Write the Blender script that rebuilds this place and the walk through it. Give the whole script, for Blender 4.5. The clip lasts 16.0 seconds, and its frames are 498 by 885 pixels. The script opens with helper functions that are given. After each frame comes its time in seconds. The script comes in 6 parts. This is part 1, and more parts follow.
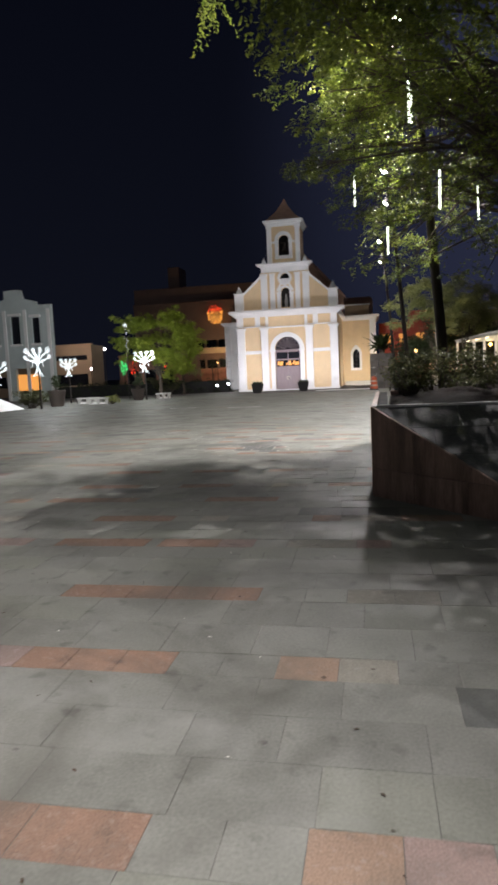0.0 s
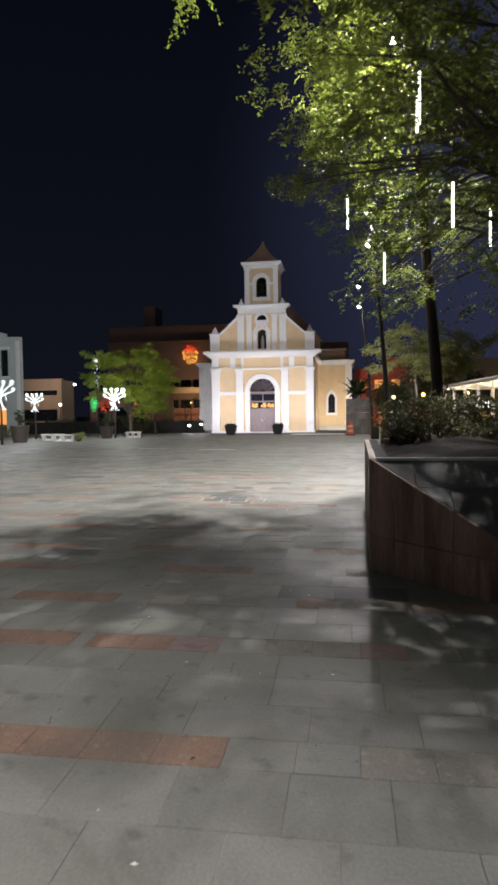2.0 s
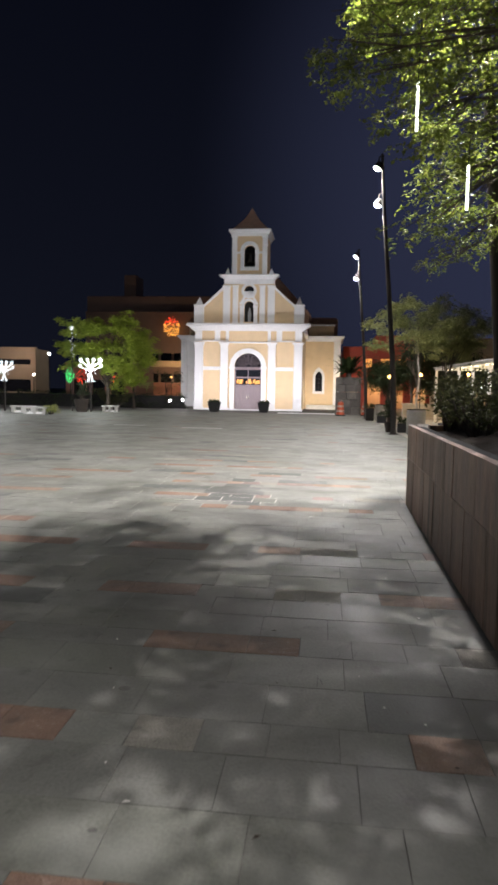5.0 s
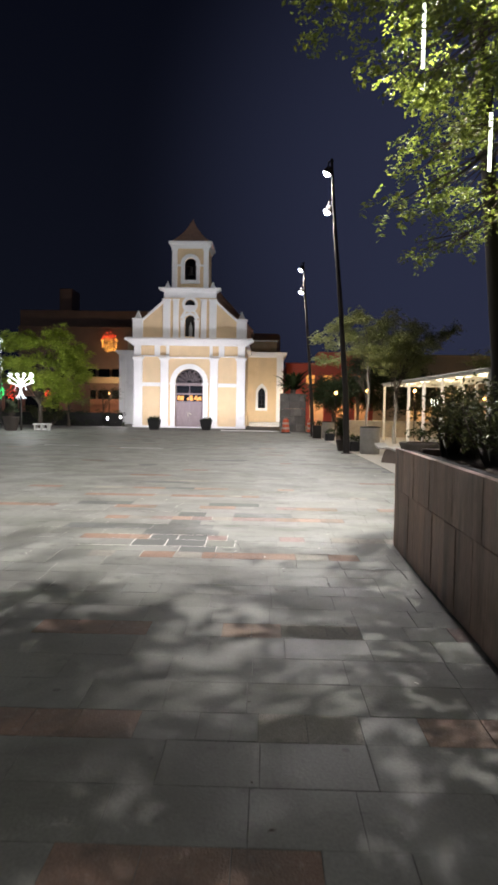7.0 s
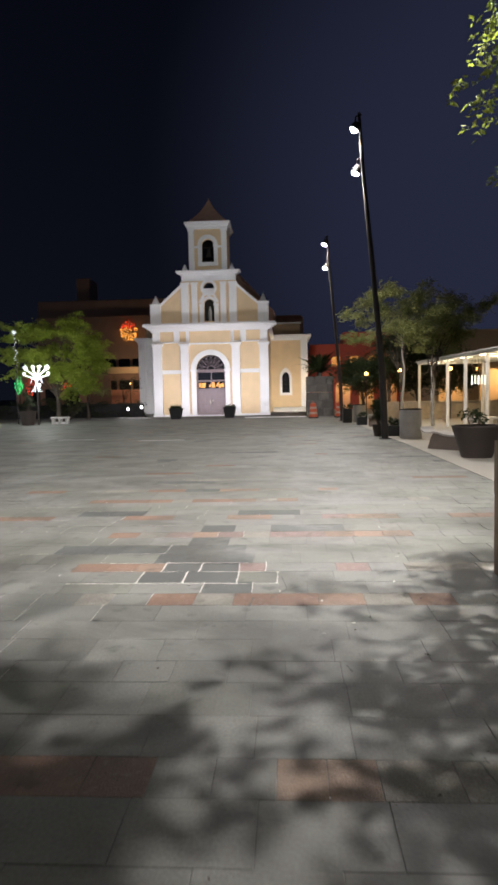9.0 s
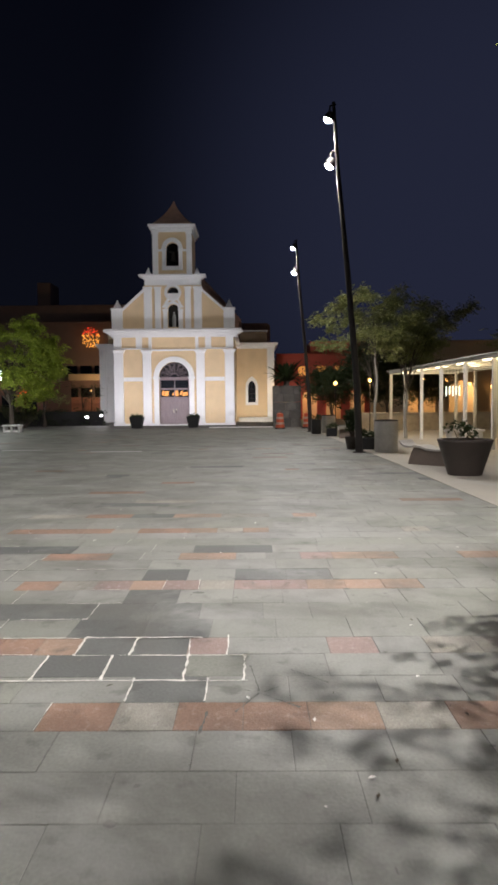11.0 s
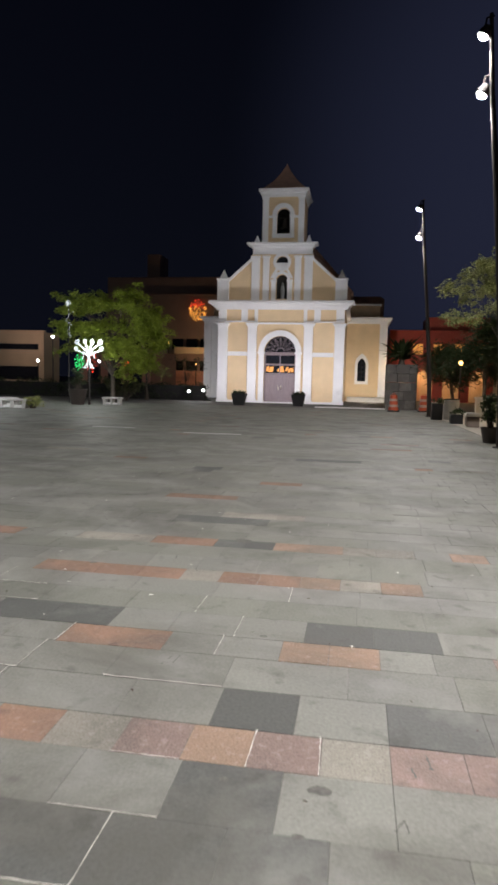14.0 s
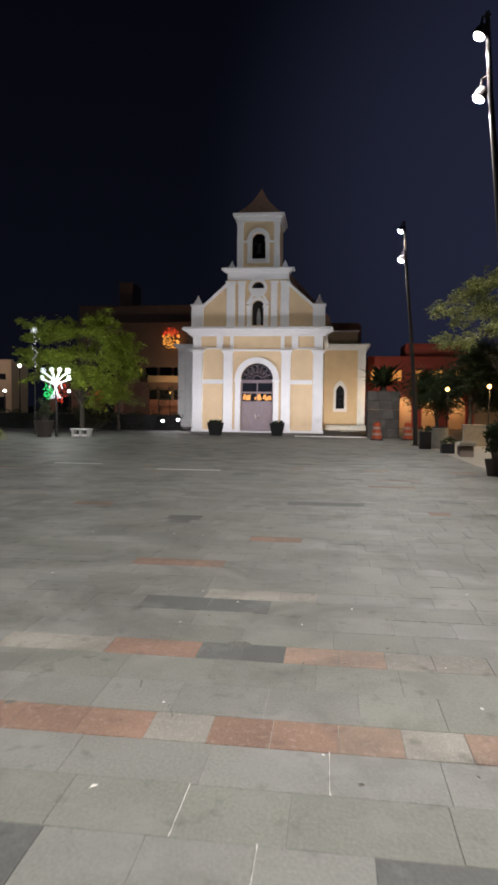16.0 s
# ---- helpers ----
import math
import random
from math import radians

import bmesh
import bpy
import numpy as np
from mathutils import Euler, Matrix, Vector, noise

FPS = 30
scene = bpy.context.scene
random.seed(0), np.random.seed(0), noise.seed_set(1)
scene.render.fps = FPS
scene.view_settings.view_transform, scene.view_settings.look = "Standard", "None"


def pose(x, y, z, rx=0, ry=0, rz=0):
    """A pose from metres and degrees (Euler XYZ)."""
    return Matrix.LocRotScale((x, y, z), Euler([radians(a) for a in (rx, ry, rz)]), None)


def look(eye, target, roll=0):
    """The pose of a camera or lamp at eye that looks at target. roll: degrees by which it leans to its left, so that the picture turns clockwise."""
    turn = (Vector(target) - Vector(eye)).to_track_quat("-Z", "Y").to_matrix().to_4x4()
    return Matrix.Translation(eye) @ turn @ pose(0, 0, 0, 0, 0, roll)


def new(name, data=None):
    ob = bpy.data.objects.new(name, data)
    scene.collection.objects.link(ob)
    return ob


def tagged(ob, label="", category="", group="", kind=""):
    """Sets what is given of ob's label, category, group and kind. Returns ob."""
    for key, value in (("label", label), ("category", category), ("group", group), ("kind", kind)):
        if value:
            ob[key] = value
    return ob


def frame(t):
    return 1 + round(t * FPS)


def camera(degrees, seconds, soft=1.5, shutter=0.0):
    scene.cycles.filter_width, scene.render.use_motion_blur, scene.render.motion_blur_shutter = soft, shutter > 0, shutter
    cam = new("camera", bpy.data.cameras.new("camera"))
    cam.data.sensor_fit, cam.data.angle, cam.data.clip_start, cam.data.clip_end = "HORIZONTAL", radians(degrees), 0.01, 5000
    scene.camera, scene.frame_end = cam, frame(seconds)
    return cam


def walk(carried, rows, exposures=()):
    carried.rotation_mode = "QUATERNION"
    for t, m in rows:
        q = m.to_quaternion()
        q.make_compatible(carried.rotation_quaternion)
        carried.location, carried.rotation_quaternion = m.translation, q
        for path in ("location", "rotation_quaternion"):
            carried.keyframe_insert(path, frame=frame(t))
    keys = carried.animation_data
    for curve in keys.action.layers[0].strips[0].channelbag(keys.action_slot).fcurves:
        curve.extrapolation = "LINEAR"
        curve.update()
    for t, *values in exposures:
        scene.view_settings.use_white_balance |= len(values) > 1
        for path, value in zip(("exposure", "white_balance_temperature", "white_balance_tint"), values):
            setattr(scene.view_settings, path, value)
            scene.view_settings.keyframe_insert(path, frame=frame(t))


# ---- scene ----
cam = camera(42.0, 16.0, soft=3.0, shutter=0.4)
PATH = [
    (0, (7.978, -61.511, 1.637), (7.595, -59.56, 1.423), -2.6),
    (0.5, (7.962, -61.156, 1.655), (7.668, -59.189, 1.44), -1.1),
    (1, (7.852, -60.741, 1.636), (7.635, -58.758, 1.5), -0.5),
    (1.5, (7.79, -60.358, 1.606), (7.55, -58.376, 1.492), -0.3),
    (2, (7.694, -59.911, 1.62), (7.397, -57.935, 1.531), -0.7),
    (2.5, (7.571, -59.513, 1.629), (7.319, -57.531, 1.537), -1.5),
    (3, (7.462, -59.05, 1.644), (7.182, -57.074, 1.505), -1.0),
    (3.5, (7.288, -58.587, 1.627), (6.979, -56.62, 1.436), -0.4),
    (6, (6.656, -56.393, 1.569), (6.53, -54.402, 1.429), 0.9),
    (6.5, (6.586, -55.936, 1.566), (6.508, -53.944, 1.413), 0.3),
    (7, (6.497, -55.442, 1.573), (6.45, -53.446, 1.468), 0.9),
    (7.5, (6.399, -54.975, 1.572), (6.389, -52.978, 1.453), 0.4),
    (8, (6.346, -54.474, 1.593), (6.25, -52.48, 1.48), 0.3),
    (8.5, (6.277, -53.968, 1.557), (6.148, -51.979, 1.399), -0.4),
    (9, (6.290, -53.457, 1.569), (6.169, -51.466, 1.42), -1.2),
    (11.5, (6.194, -51.248, 1.516), (6.189, -49.252, 1.397), -0.3),
    (12, (6.145, -50.799, 1.528), (6.041, -48.807, 1.378), -0.3),
    (12.5, (6.137, -50.313, 1.532), (5.846, -48.34, 1.383), -2.2),
    (13, (6.062, -49.833, 1.539), (5.745, -47.87, 1.325), -0.1),
    (13.5, (5.968, -49.4, 1.555), (5.641, -47.436, 1.364), -0.0),
    (14, (5.875, -48.909, 1.576), (5.551, -46.945, 1.382), 1.3),
    (14.5, (5.745, -48.454, 1.585), (5.413, -46.495, 1.354), 1.3),
    (15, (5.66, -47.997, 1.612), (5.316, -46.034, 1.437), 0.9),
    (15.5, (5.588, -47.657, 1.687), (5.273, -45.685, 1.583), 1.2),
    (16, (5.424, -47.075, 1.614), (5.174, -45.094, 1.507), 0.7),
]
walk(cam, [(t, look(eye, target, roll)) for t, eye, target, roll in PATH], exposures=[(0, 0.08), (3.0, 0.28), (6.5, 0.3), (9.0, 0.0), (11.5, -0.26), (13.5, -0.33), (16, -0.3)])

# ---- world and lights ----
world = bpy.data.worlds.new("night_sky")
scene.world = world
world.use_nodes = True
wn = world.node_tree.nodes
bg = wn["Background"]
wtc = wn.new("ShaderNodeTexCoord")
wlink = world.node_tree.links.new
wsep = wn.new("ShaderNodeSeparateXYZ")
wlink(wtc.outputs["Generated"], wsep.inputs[0])
wramp = wn.new("ShaderNodeValToRGB")
wlink(wsep.outputs["Z"], wramp.inputs[0])
wramp.color_ramp.elements[0].position = 0.0
wramp.color_ramp.elements[0].color = (0.42, 0.5, 0.95, 1)
wramp.color_ramp.elements[1].position = 0.75
wramp.color_ramp.elements[1].color = (0.1, 0.13, 0.34, 1)
# paler lobe painted into the sky, imitating glare round the pole lamps
wdot = wn.new("ShaderNodeVectorMath")
wdot.operation = "DOT_PRODUCT"
wdot.inputs[1].default_value = Vector((0.36, 0.92, 0.26)).normalized()
wlink(wtc.outputs["Generated"], wdot.inputs[0])
wglare = wn.new("ShaderNodeMapRange")
wglare.interpolation_type = "SMOOTHSTEP"
wglare.inputs["From Min"].default_value, wglare.inputs["From Max"].default_value = 0.84, 1.0
wglare.inputs["To Max"].default_value = 2.7
wlink(wdot.outputs["Value"], wglare.inputs["Value"])
wtint = wn.new("ShaderNodeVectorMath")
wtint.operation = "SCALE"
wtint.inputs[0].default_value = (0.5, 0.58, 1.2)
wlink(wglare.outputs[0], wtint.inputs["Scale"])
wadd = wn.new("ShaderNodeVectorMath")
wlink(wramp.outputs[0], wadd.inputs[0])
wlink(wtint.outputs[0], wadd.inputs[1])
wlink(wadd.outputs[0], bg.inputs["Color"])
bg.inputs["Strength"].default_value = 0.011
scene.view_settings.exposure = 0.0

COOL = (1.0, 0.945, 0.95)
WARM = (1.0, 0.62, 0.28)


def spot(name, eye, target, watts, color, degrees=150, blend=0.6, radius=0.12):
    data = bpy.data.lights.new(name, "SPOT")
    data.energy, data.color, data.spot_size, data.spot_blend = watts, color, radians(degrees), blend
    data.shadow_soft_size = radius
    ob = new(name, data)
    ob.matrix_world = look(eye, target)
    return ob


def point(name, place, watts, color, radius=0.1):
    data = bpy.data.lights.new(name, "POINT")
    data.energy, data.color, data.shadow_soft_size = watts, color, radius
    ob = new(name, data)
    ob.location = place
    return ob


# plaza light poles: (base x, base y), the heads lean towards the plaza
POLES = [(9.5, -63.6), (9.45, -47.4), (9.5, -31.75), (9.45, -15.3)]
POLE_WATTS = [3800, 4400, 1650, 1550]
POLE_AIM = [6.0, 12.0, 5.5, 6.0]
POLE_BEAM = [(104, 0.8), (168, 0.5), (174, 0.3), (172, 0.4)]
HEADS = [(-0.75, 0.6, 8.83), (-0.8, 0.5, 10.18)]
for (px, py), watts, beam, aim in zip(POLES, POLE_WATTS, POLE_BEAM, POLE_AIM):
    for hx, hy, hz in HEADS:
        spot("pole_lamp", (px + hx - 0.16, py + hy, hz - 0.24), (px + hx - aim, py + hy, 0), watts, COOL, *beam, 0.028)

# unseen fill spot added by the far pole to brighten the bell tower
spot("tower_fill", (8.5, -14.7, 10.4), (0.0, 0.0, 13.5), 1900, (0.9, 0.93, 1.0), 40, 0.7, 0.1)

# uplights set in the paving before the church
for ux in (-4.9, -2.5, 0.0, 2.5, 4.9):
    spot("church_uplight", (ux, -4.9, 0.02), (ux * 0.9, 0.0, 6.6), 450, (0.93, 0.905, 1.0), 150, 0.9, 0.15)
spot("wing_uplight", (6.8, 4.6, 0.0), (6.6, 10.3, 4.0), 950, (1.0, 0.94, 0.86), 150, 0.9, 0.15)
spot("wing_uplight", (-6.8, 4.6, 0.0), (-6.6, 10.3, 4.0), 420, (0.93, 0.93, 1.0), 150, 0.9, 0.15)

# ---- materials ----


def nodes_of(name):
    m = bpy.data.materials.new(name)
    m.use_nodes = True
    nt = m.node_tree
    return m, nt, nt.nodes["Principled BSDF"]


def surface(name, color, rough=0.7, metal=0.0, vary=0.15, scale=3.0, fine=40.0, bump=0.15, dist=0.01, spec=0.4, rand="", span=0.28, stain=None, stain_at=0.6, stain_scale=0.7, aniso=(1, 1, 1), grime=None):
    """Two scales of variation, optional stains, relief; rand: 'object' or 'island' varies pieces."""
    m, nt, b = nodes_of(name)
    N, L = nt.nodes.new, nt.links.new
    geo = N("ShaderNodeNewGeometry")
    mp = N("ShaderNodeMapping")
    mp.inputs["Scale"].default_value = aniso
    L(geo.outputs["Position"], mp.inputs["Vector"])
    n1, n2 = N("ShaderNodeTexNoise"), N("ShaderNodeTexNoise")
    n1.inputs["Scale"].default_value, n1.inputs["Detail"].default_value = scale, 5
    n2.inputs["Scale"].default_value, n2.inputs["Detail"].default_value = fine, 4
    for n in (n1, n2):
        L(mp.outputs[0], n.inputs["Vector"])
    add = N("ShaderNodeMath"); add.operation = "ADD"
    L(n1.outputs["Fac"], add.inputs[0]); L(n2.outputs["Fac"], add.inputs[1])
    mr = N("ShaderNodeMapRange")
    mr.inputs["From Min"].default_value, mr.inputs["From Max"].default_value = 0.6, 1.4
    mr.inputs["To Min"].default_value, mr.inputs["To Max"].default_value = 1 - vary * 1.6, 1 + vary * 1.6
    L(add.outputs[0], mr.inputs["Value"])
    val = mr.outputs[0]
    if rand:
        src = N("ShaderNodeObjectInfo").outputs["Random"] if rand == "object" else geo.outputs["Random Per Island"]
        r2 = N("ShaderNodeMapRange")
        r2.inputs["To Min"].default_value, r2.inputs["To Max"].default_value = 1 - span, 1 + span
        L(src, r2.inputs["Value"])
        mul = N("ShaderNodeMath"); mul.operation = "MULTIPLY"
        L(val, mul.inputs[0]); L(r2.outputs[0], mul.inputs[1])
        val = mul.outputs[0]
    hsv = N("ShaderNodeHueSaturation")
    hsv.inputs["Color"].default_value = (*color, 1)
    L(val, hsv.inputs["Value"])
    col = hsv.outputs[0]
    if stain:
        n3 = N("ShaderNodeTexNoise")
        n3.inputs["Scale"].default_value, n3.inputs["Detail"].default_value, n3.inputs["Roughness"].default_value = stain_scale, 7, 0.65
        L(mp.outputs[0], n3.inputs["Vector"])
        r3 = N("ShaderNodeMapRange")
        r3.inputs["From Min"].default_value, r3.inputs["From Max"].default_value = stain_at - 0.06, stain_at + 0.1
        r3.inputs["To Max"].default_value = 0.75
        L(n3.outputs["Fac"], r3.inputs["Value"])
        mix = N("ShaderNodeMix"); mix.data_type = "RGBA"
        L(r3.outputs[0], mix.inputs["Factor"]); L(col, mix.inputs["A"])
        mix.inputs["B"].default_value = (*stain, 1)
        col = mix.outputs["Result"]
    if grime:
        n4 = N("ShaderNodeTexNoise")
        n4.inputs["Scale"].default_value, n4.inputs["Detail"].default_value, n4.inputs["Roughness"].default_value, n4.inputs["Distortion"].default_value = 0.8, 8, 0.62, 0.6
        n5 = N("ShaderNodeTexNoise")
        n5.inputs["Scale"].default_value, n5.inputs["Detail"].default_value = 5.5, 6
        L(geo.outputs["Position"], n4.inputs["Vector"]); L(geo.outputs["Position"], n5.inputs["Vector"])
        for noise_node, lo, hi, most, tint in ((n4, 0.48, 0.66, 0.66, grime), (n5, 0.6, 0.72, 0.45, tuple(0.6 * g for g in grime))):
            r4 = N("ShaderNodeMapRange")
            r4.inputs["From Min"].default_value, r4.inputs["From Max"].default_value, r4.inputs["To Max"].default_value = lo, hi, most
            L(noise_node.outputs["Fac"], r4.inputs["Value"])
            mx4 = N("ShaderNodeMix"); mx4.data_type = "RGBA"
            L(r4.outputs[0], mx4.inputs["Factor"]); L(col, mx4.inputs["A"])
            mx4.inputs["B"].default_value = (*tint, 1)
            col = mx4.outputs["Result"]
    L(col, b.inputs["Base Color"])
    rr = N("ShaderNodeMapRange")
    rr.inputs["From Min"].default_value, rr.inputs["From Max"].default_value = 0.3, 0.7
    rr.inputs["To Min"].default_value, rr.inputs["To Max"].default_value = max(rough - 0.12, 0.03), min(rough + 0.12, 1)
    L(n1.outputs["Fac"], rr.inputs["Value"]); L(rr.outputs[0], b.inputs["Roughness"])
    b.inputs["Metallic"].default_value = metal
    b.inputs["Specular IOR Level"].default_value = spec
    if bump:
        bp = N("ShaderNodeBump")
        bp.inputs["Strength"].default_value, bp.inputs["Distance"].default_value = bump, dist
        L(add.outputs[0], bp.inputs["Height"]); L(bp.outputs[0], b.inputs["Normal"])
    return m


def glow(name, color, strength):
    m, nt, b = nodes_of(name)
    b.inputs["Base Color"].default_value = (*[c * 0.6 for c in color], 1)
    b.inputs["Emission Color"].default_value = (*color, 1)
    b.inputs["Emission Strength"].default_value = strength
    return m


def glass(name, tint, rough=0.08):
    m, nt, b = nodes_of(name)
    b.inputs["Base Color"].default_value = (*tint, 1)
    b.inputs["Roughness"].default_value = rough
    b.inputs["Specular IOR Level"].default_value = 0.8
    return m


def leafy(name, color, vary=0.35):
    m, nt, b = nodes_of(name)
    N, L = nt.nodes.new, nt.links.new
    geo = N("ShaderNodeNewGeometry")
    ramp = N("ShaderNodeValToRGB")
    e = ramp.color_ramp.elements
    e[0].color = (*[c * (1 - vary) for c in color], 1)
    e[1].color = (color[0] * (1 + vary), color[1] * (1 + vary * 0.8), color[2] * (1 + vary * 0.5), 1)
    L(geo.outputs["Random Per Island"], ramp.inputs[0])
    b.inputs["Roughness"].default_value = 0.5
    tr = N("ShaderNodeBsdfTranslucent")
    mx = N("ShaderNodeMixShader")
    mx.inputs[0].default_value = 0.45
    L(ramp.outputs[0], b.inputs["Base Color"]); L(ramp.outputs[0], tr.inputs["Color"])
    L(b.outputs[0], mx.inputs[1]); L(tr.outputs[0], mx.inputs[2])
    L(mx.outputs[0], nt.nodes["Material Output"].inputs["Surface"])
    return m


M_WHITE = surface("white_painted_plaster", (0.8, 0.79, 0.78), 0.75, vary=0.05, scale=1.3, fine=25, bump=0.12, stain=(0.6, 0.59, 0.57), stain_at=0.66)
M_OCHRE = surface("ochre_stucco", (0.7, 0.53, 0.325), 0.85, vary=0.07, scale=1.1, fine=30, bump=0.25, stain=(0.65, 0.47, 0.26), stain_at=0.62)
M_ROOF = surface("brown_roof_tile", (0.4, 0.24, 0.17), 0.8, vary=0.2, scale=2.5, fine=30, bump=0.3)
M_WOOD = surface("weathered_door_wood", (0.25, 0.195, 0.205), 0.45, vary=0.2, aniso=(12, 12, 1), scale=2, fine=18)
M_METAL = surface("dark_pole_metal", (0.04, 0.035, 0.033), 0.7, metal=0.0, vary=0.1, spec=0.2)
M_STEEL = surface("white_painted_steel", (0.72, 0.71, 0.68), 0.5, vary=0.05)
M_BRASS = surface("pale_brass", (0.7, 0.62, 0.45), 0.3, metal=1.0, vary=0.05)
M_CONC = surface("cast_concrete", (0.42, 0.4, 0.36), 0.85, vary=0.14, scale=4, fine=60, bump=0.3, stain=(0.25, 0.24, 0.22))
M_CONC2 = surface("pale_concrete_pavement", (0.31, 0.285, 0.235), 0.8, vary=0.12, scale=1.2, fine=50, bump=0.15, stain=(0.34, 0.32, 0.28))
M_RUST = surface("rust_brown_stone_cladding", (0.4, 0.265, 0.205), 0.62, vary=0.26, scale=3.2, fine=30, bump=0.35, stain=(0.1, 0.07, 0.06), stain_at=0.56, stain_scale=1.3, aniso=(2.6, 2.6, 0.35), rand="object", span=0.16)
M_SLATE = surface("grey_slate_cladding", (0.1, 0.1, 0.097), 0.65, vary=0.3, scale=2.6, fine=30, bump=0.3, rand="object")
M_LEDGE = surface("pale_stone_coping", (0.5, 0.49, 0.47), 0.6, vary=0.1, bump=0.2)
M_SOIL = surface("dark_soil", (0.032, 0.021, 0.015), 0.95, vary=0.3, scale=6, fine=50, bump=0.8, dist=0.03)
M_BARK = surface("grey_bark", (0.085, 0.068, 0.055), 0.9, vary=0.25, scale=5, fine=40, bump=0.6, dist=0.02, aniso=(1, 1, 0.3))
M_DSTONE = surface("dark_grey_stone_block", (0.11, 0.1, 0.09), 0.8, vary=0.3, scale=2.5, fine=30, bump=0.4, rand="object", stain=(0.06, 0.06, 0.058))
M_BARKP = surface("pale_bark", (0.3, 0.28, 0.24), 0.9, vary=0.2, scale=5, fine=40, bump=0.5, dist=0.02, aniso=(1, 1, 0.3))
M_POT = surface("dark_brown_pot", (0.06, 0.048, 0.042), 0.6, vary=0.15, bump=0.15)
M_POTC = surface("shaded_brown_concrete", (0.17, 0.135, 0.115), 0.8, vary=0.14, scale=3, fine=40, bump=0.2)
M_BLACK = surface("black_planter", (0.02, 0.02, 0.021), 0.6, vary=0.1)
M_RED = surface("red_stucco", (0.42, 0.09, 0.065), 0.85, vary=0.1, scale=0.8, bump=0.2)
M_TAN = surface("tan_stucco", (0.5, 0.4, 0.28), 0.85, vary=0.1, scale=0.8, bump=0.2)
M_PINK = surface("brick_pink_stucco", (0.4, 0.2, 0.15), 0.85, vary=0.1, scale=0.8, bump=0.2)
M_GREY = surface("grey_stucco", (0.34, 0.35, 0.35), 0.85, vary=0.1, scale=0.8, bump=0.2)
M_PALE = surface("pale_grey_green_stucco", (0.52, 0.58, 0.57), 0.85, vary=0.1, scale=0.8, bump=0.2)
M_BROWN = surface("dull_brown_stucco", (0.24, 0.17, 0.145), 0.85, vary=0.12, scale=0.6, bump=0.2)
M_DRUM = surface("orange_plastic", (0.38, 0.07, 0.028), 0.45, vary=0.08, bump=0.05)
M_STRIPE = surface("white_reflective_band", (0.34, 0.26, 0.22), 0.35, vary=0.05, bump=0.0)
M_GLASS = glass("dark_glass", (0.018, 0.02, 0.026), 0.06)
# near-black colour standing in for shade inside openings and hollows
M_DARK = surface("dark_interior", (0.025, 0.024, 0.024), 0.9, vary=0.1, bump=0.0)
M_LEAF = leafy("fresh_green_leaf", (0.14, 0.18, 0.03), 0.45)
# green darkened to stand for plants out of the lamplight
M_LEAF2 = leafy("shade_darkened_leaf", (0.034, 0.052, 0.02))
M_LEAF5 = leafy("olive_shrub_leaf", (0.075, 0.085, 0.035), 0.45)
# next two greens raised to stand for leaves under lamplight
M_LEAF3 = leafy("lamplit_dusty_leaf", (0.3, 0.33, 0.13))
M_LEAF4 = leafy("lamplit_green_leaf", (0.3, 0.38, 0.06))
M_LAMP = glow("led_lens", (0.92, 0.96, 1.0), 220)
M_FAIRY = glow("white_fairy_light", (0.88, 0.97, 1.0), 2.0)
M_STAR = glow("dim_star_light", (0.9, 0.97, 1.0), 1.3)
M_TUBE = glow("white_tube_light", (0.93, 1.0, 0.82), 3)
M_STRIP = glow("warm_strip_light", (1.0, 0.8, 0.5), 7)
M_ORANGE = glow("orange_lit_pane", (1.0, 0.42, 0.1), 0.75)
M_AMBER = glow("amber_bulb", (1.0, 0.52, 0.15), 7)
M_REDL = glow("red_fairy_light", (1.0, 0.05, 0.02), 2.5)
M_YELL = glow("orange_fairy_light", (1.0, 0.42, 0.07), 3.2)
M_GREENL = glow("green_fairy_light", (0.05, 1.0, 0.25), 2)
M_WBULB = glow("white_bulb", (0.95, 0.97, 1.0), 45)

# ---- shape helpers ----


def gz(v):
    """Height of the plaza, which falls a little towards the church."""
    return -0.17 * min(max((v + 35.0) / 35.0, 0.0), 1.0)


def part(name, bm, material, parent=None, label="", smooth=False):
    me = bpy.data.meshes.new(name)
    bmesh.ops.recalc_face_normals(bm, faces=bm.faces)
    if smooth:
        for f in bm.faces:
            f.smooth = True
    bm.to_mesh(me)
    bm.free()
    for m in (material if isinstance(material, (list, tuple)) else [material]):
        me.materials.append(m)
    if smooth:
        me.set_sharp_from_angle(angle=radians(40))
    ob = new(name, me)
    ob.parent = parent
    return tagged(ob, label)


def thing(name, place, label, category, group="", kind="", turn=0):
    e = new(name)
    e.empty_display_size = 0.2
    e.matrix_world = pose(*place, 0, 0, turn)
    return tagged(e, label, category, group, kind)


def box(bm, x0, x1, y0, y1, z0, z1, bevel=0.0, mat=0):
    vs = [bm.verts.new((x, y, z)) for z in (z0, z1) for x, y in ((x0, y0), (x1, y0), (x1, y1), (x0, y1))]
    fs = [bm.faces.new([vs[i] for i in q]) for q in ((3, 2, 1, 0), (4, 5, 6, 7), (0, 1, 5, 4), (1, 2, 6, 5), (2, 3, 7, 6), (3, 0, 4, 7))]
    for f in fs:
        f.material_index = mat
    if bevel:
        es = list({e for f in fs for e in f.edges})
        bmesh.ops.bevel(bm, geom=es, offset=bevel, segments=2, affect="EDGES", profile=0.5)
    return bm


def B(*a, **k):
    return box(bmesh.new(), *a, **k)


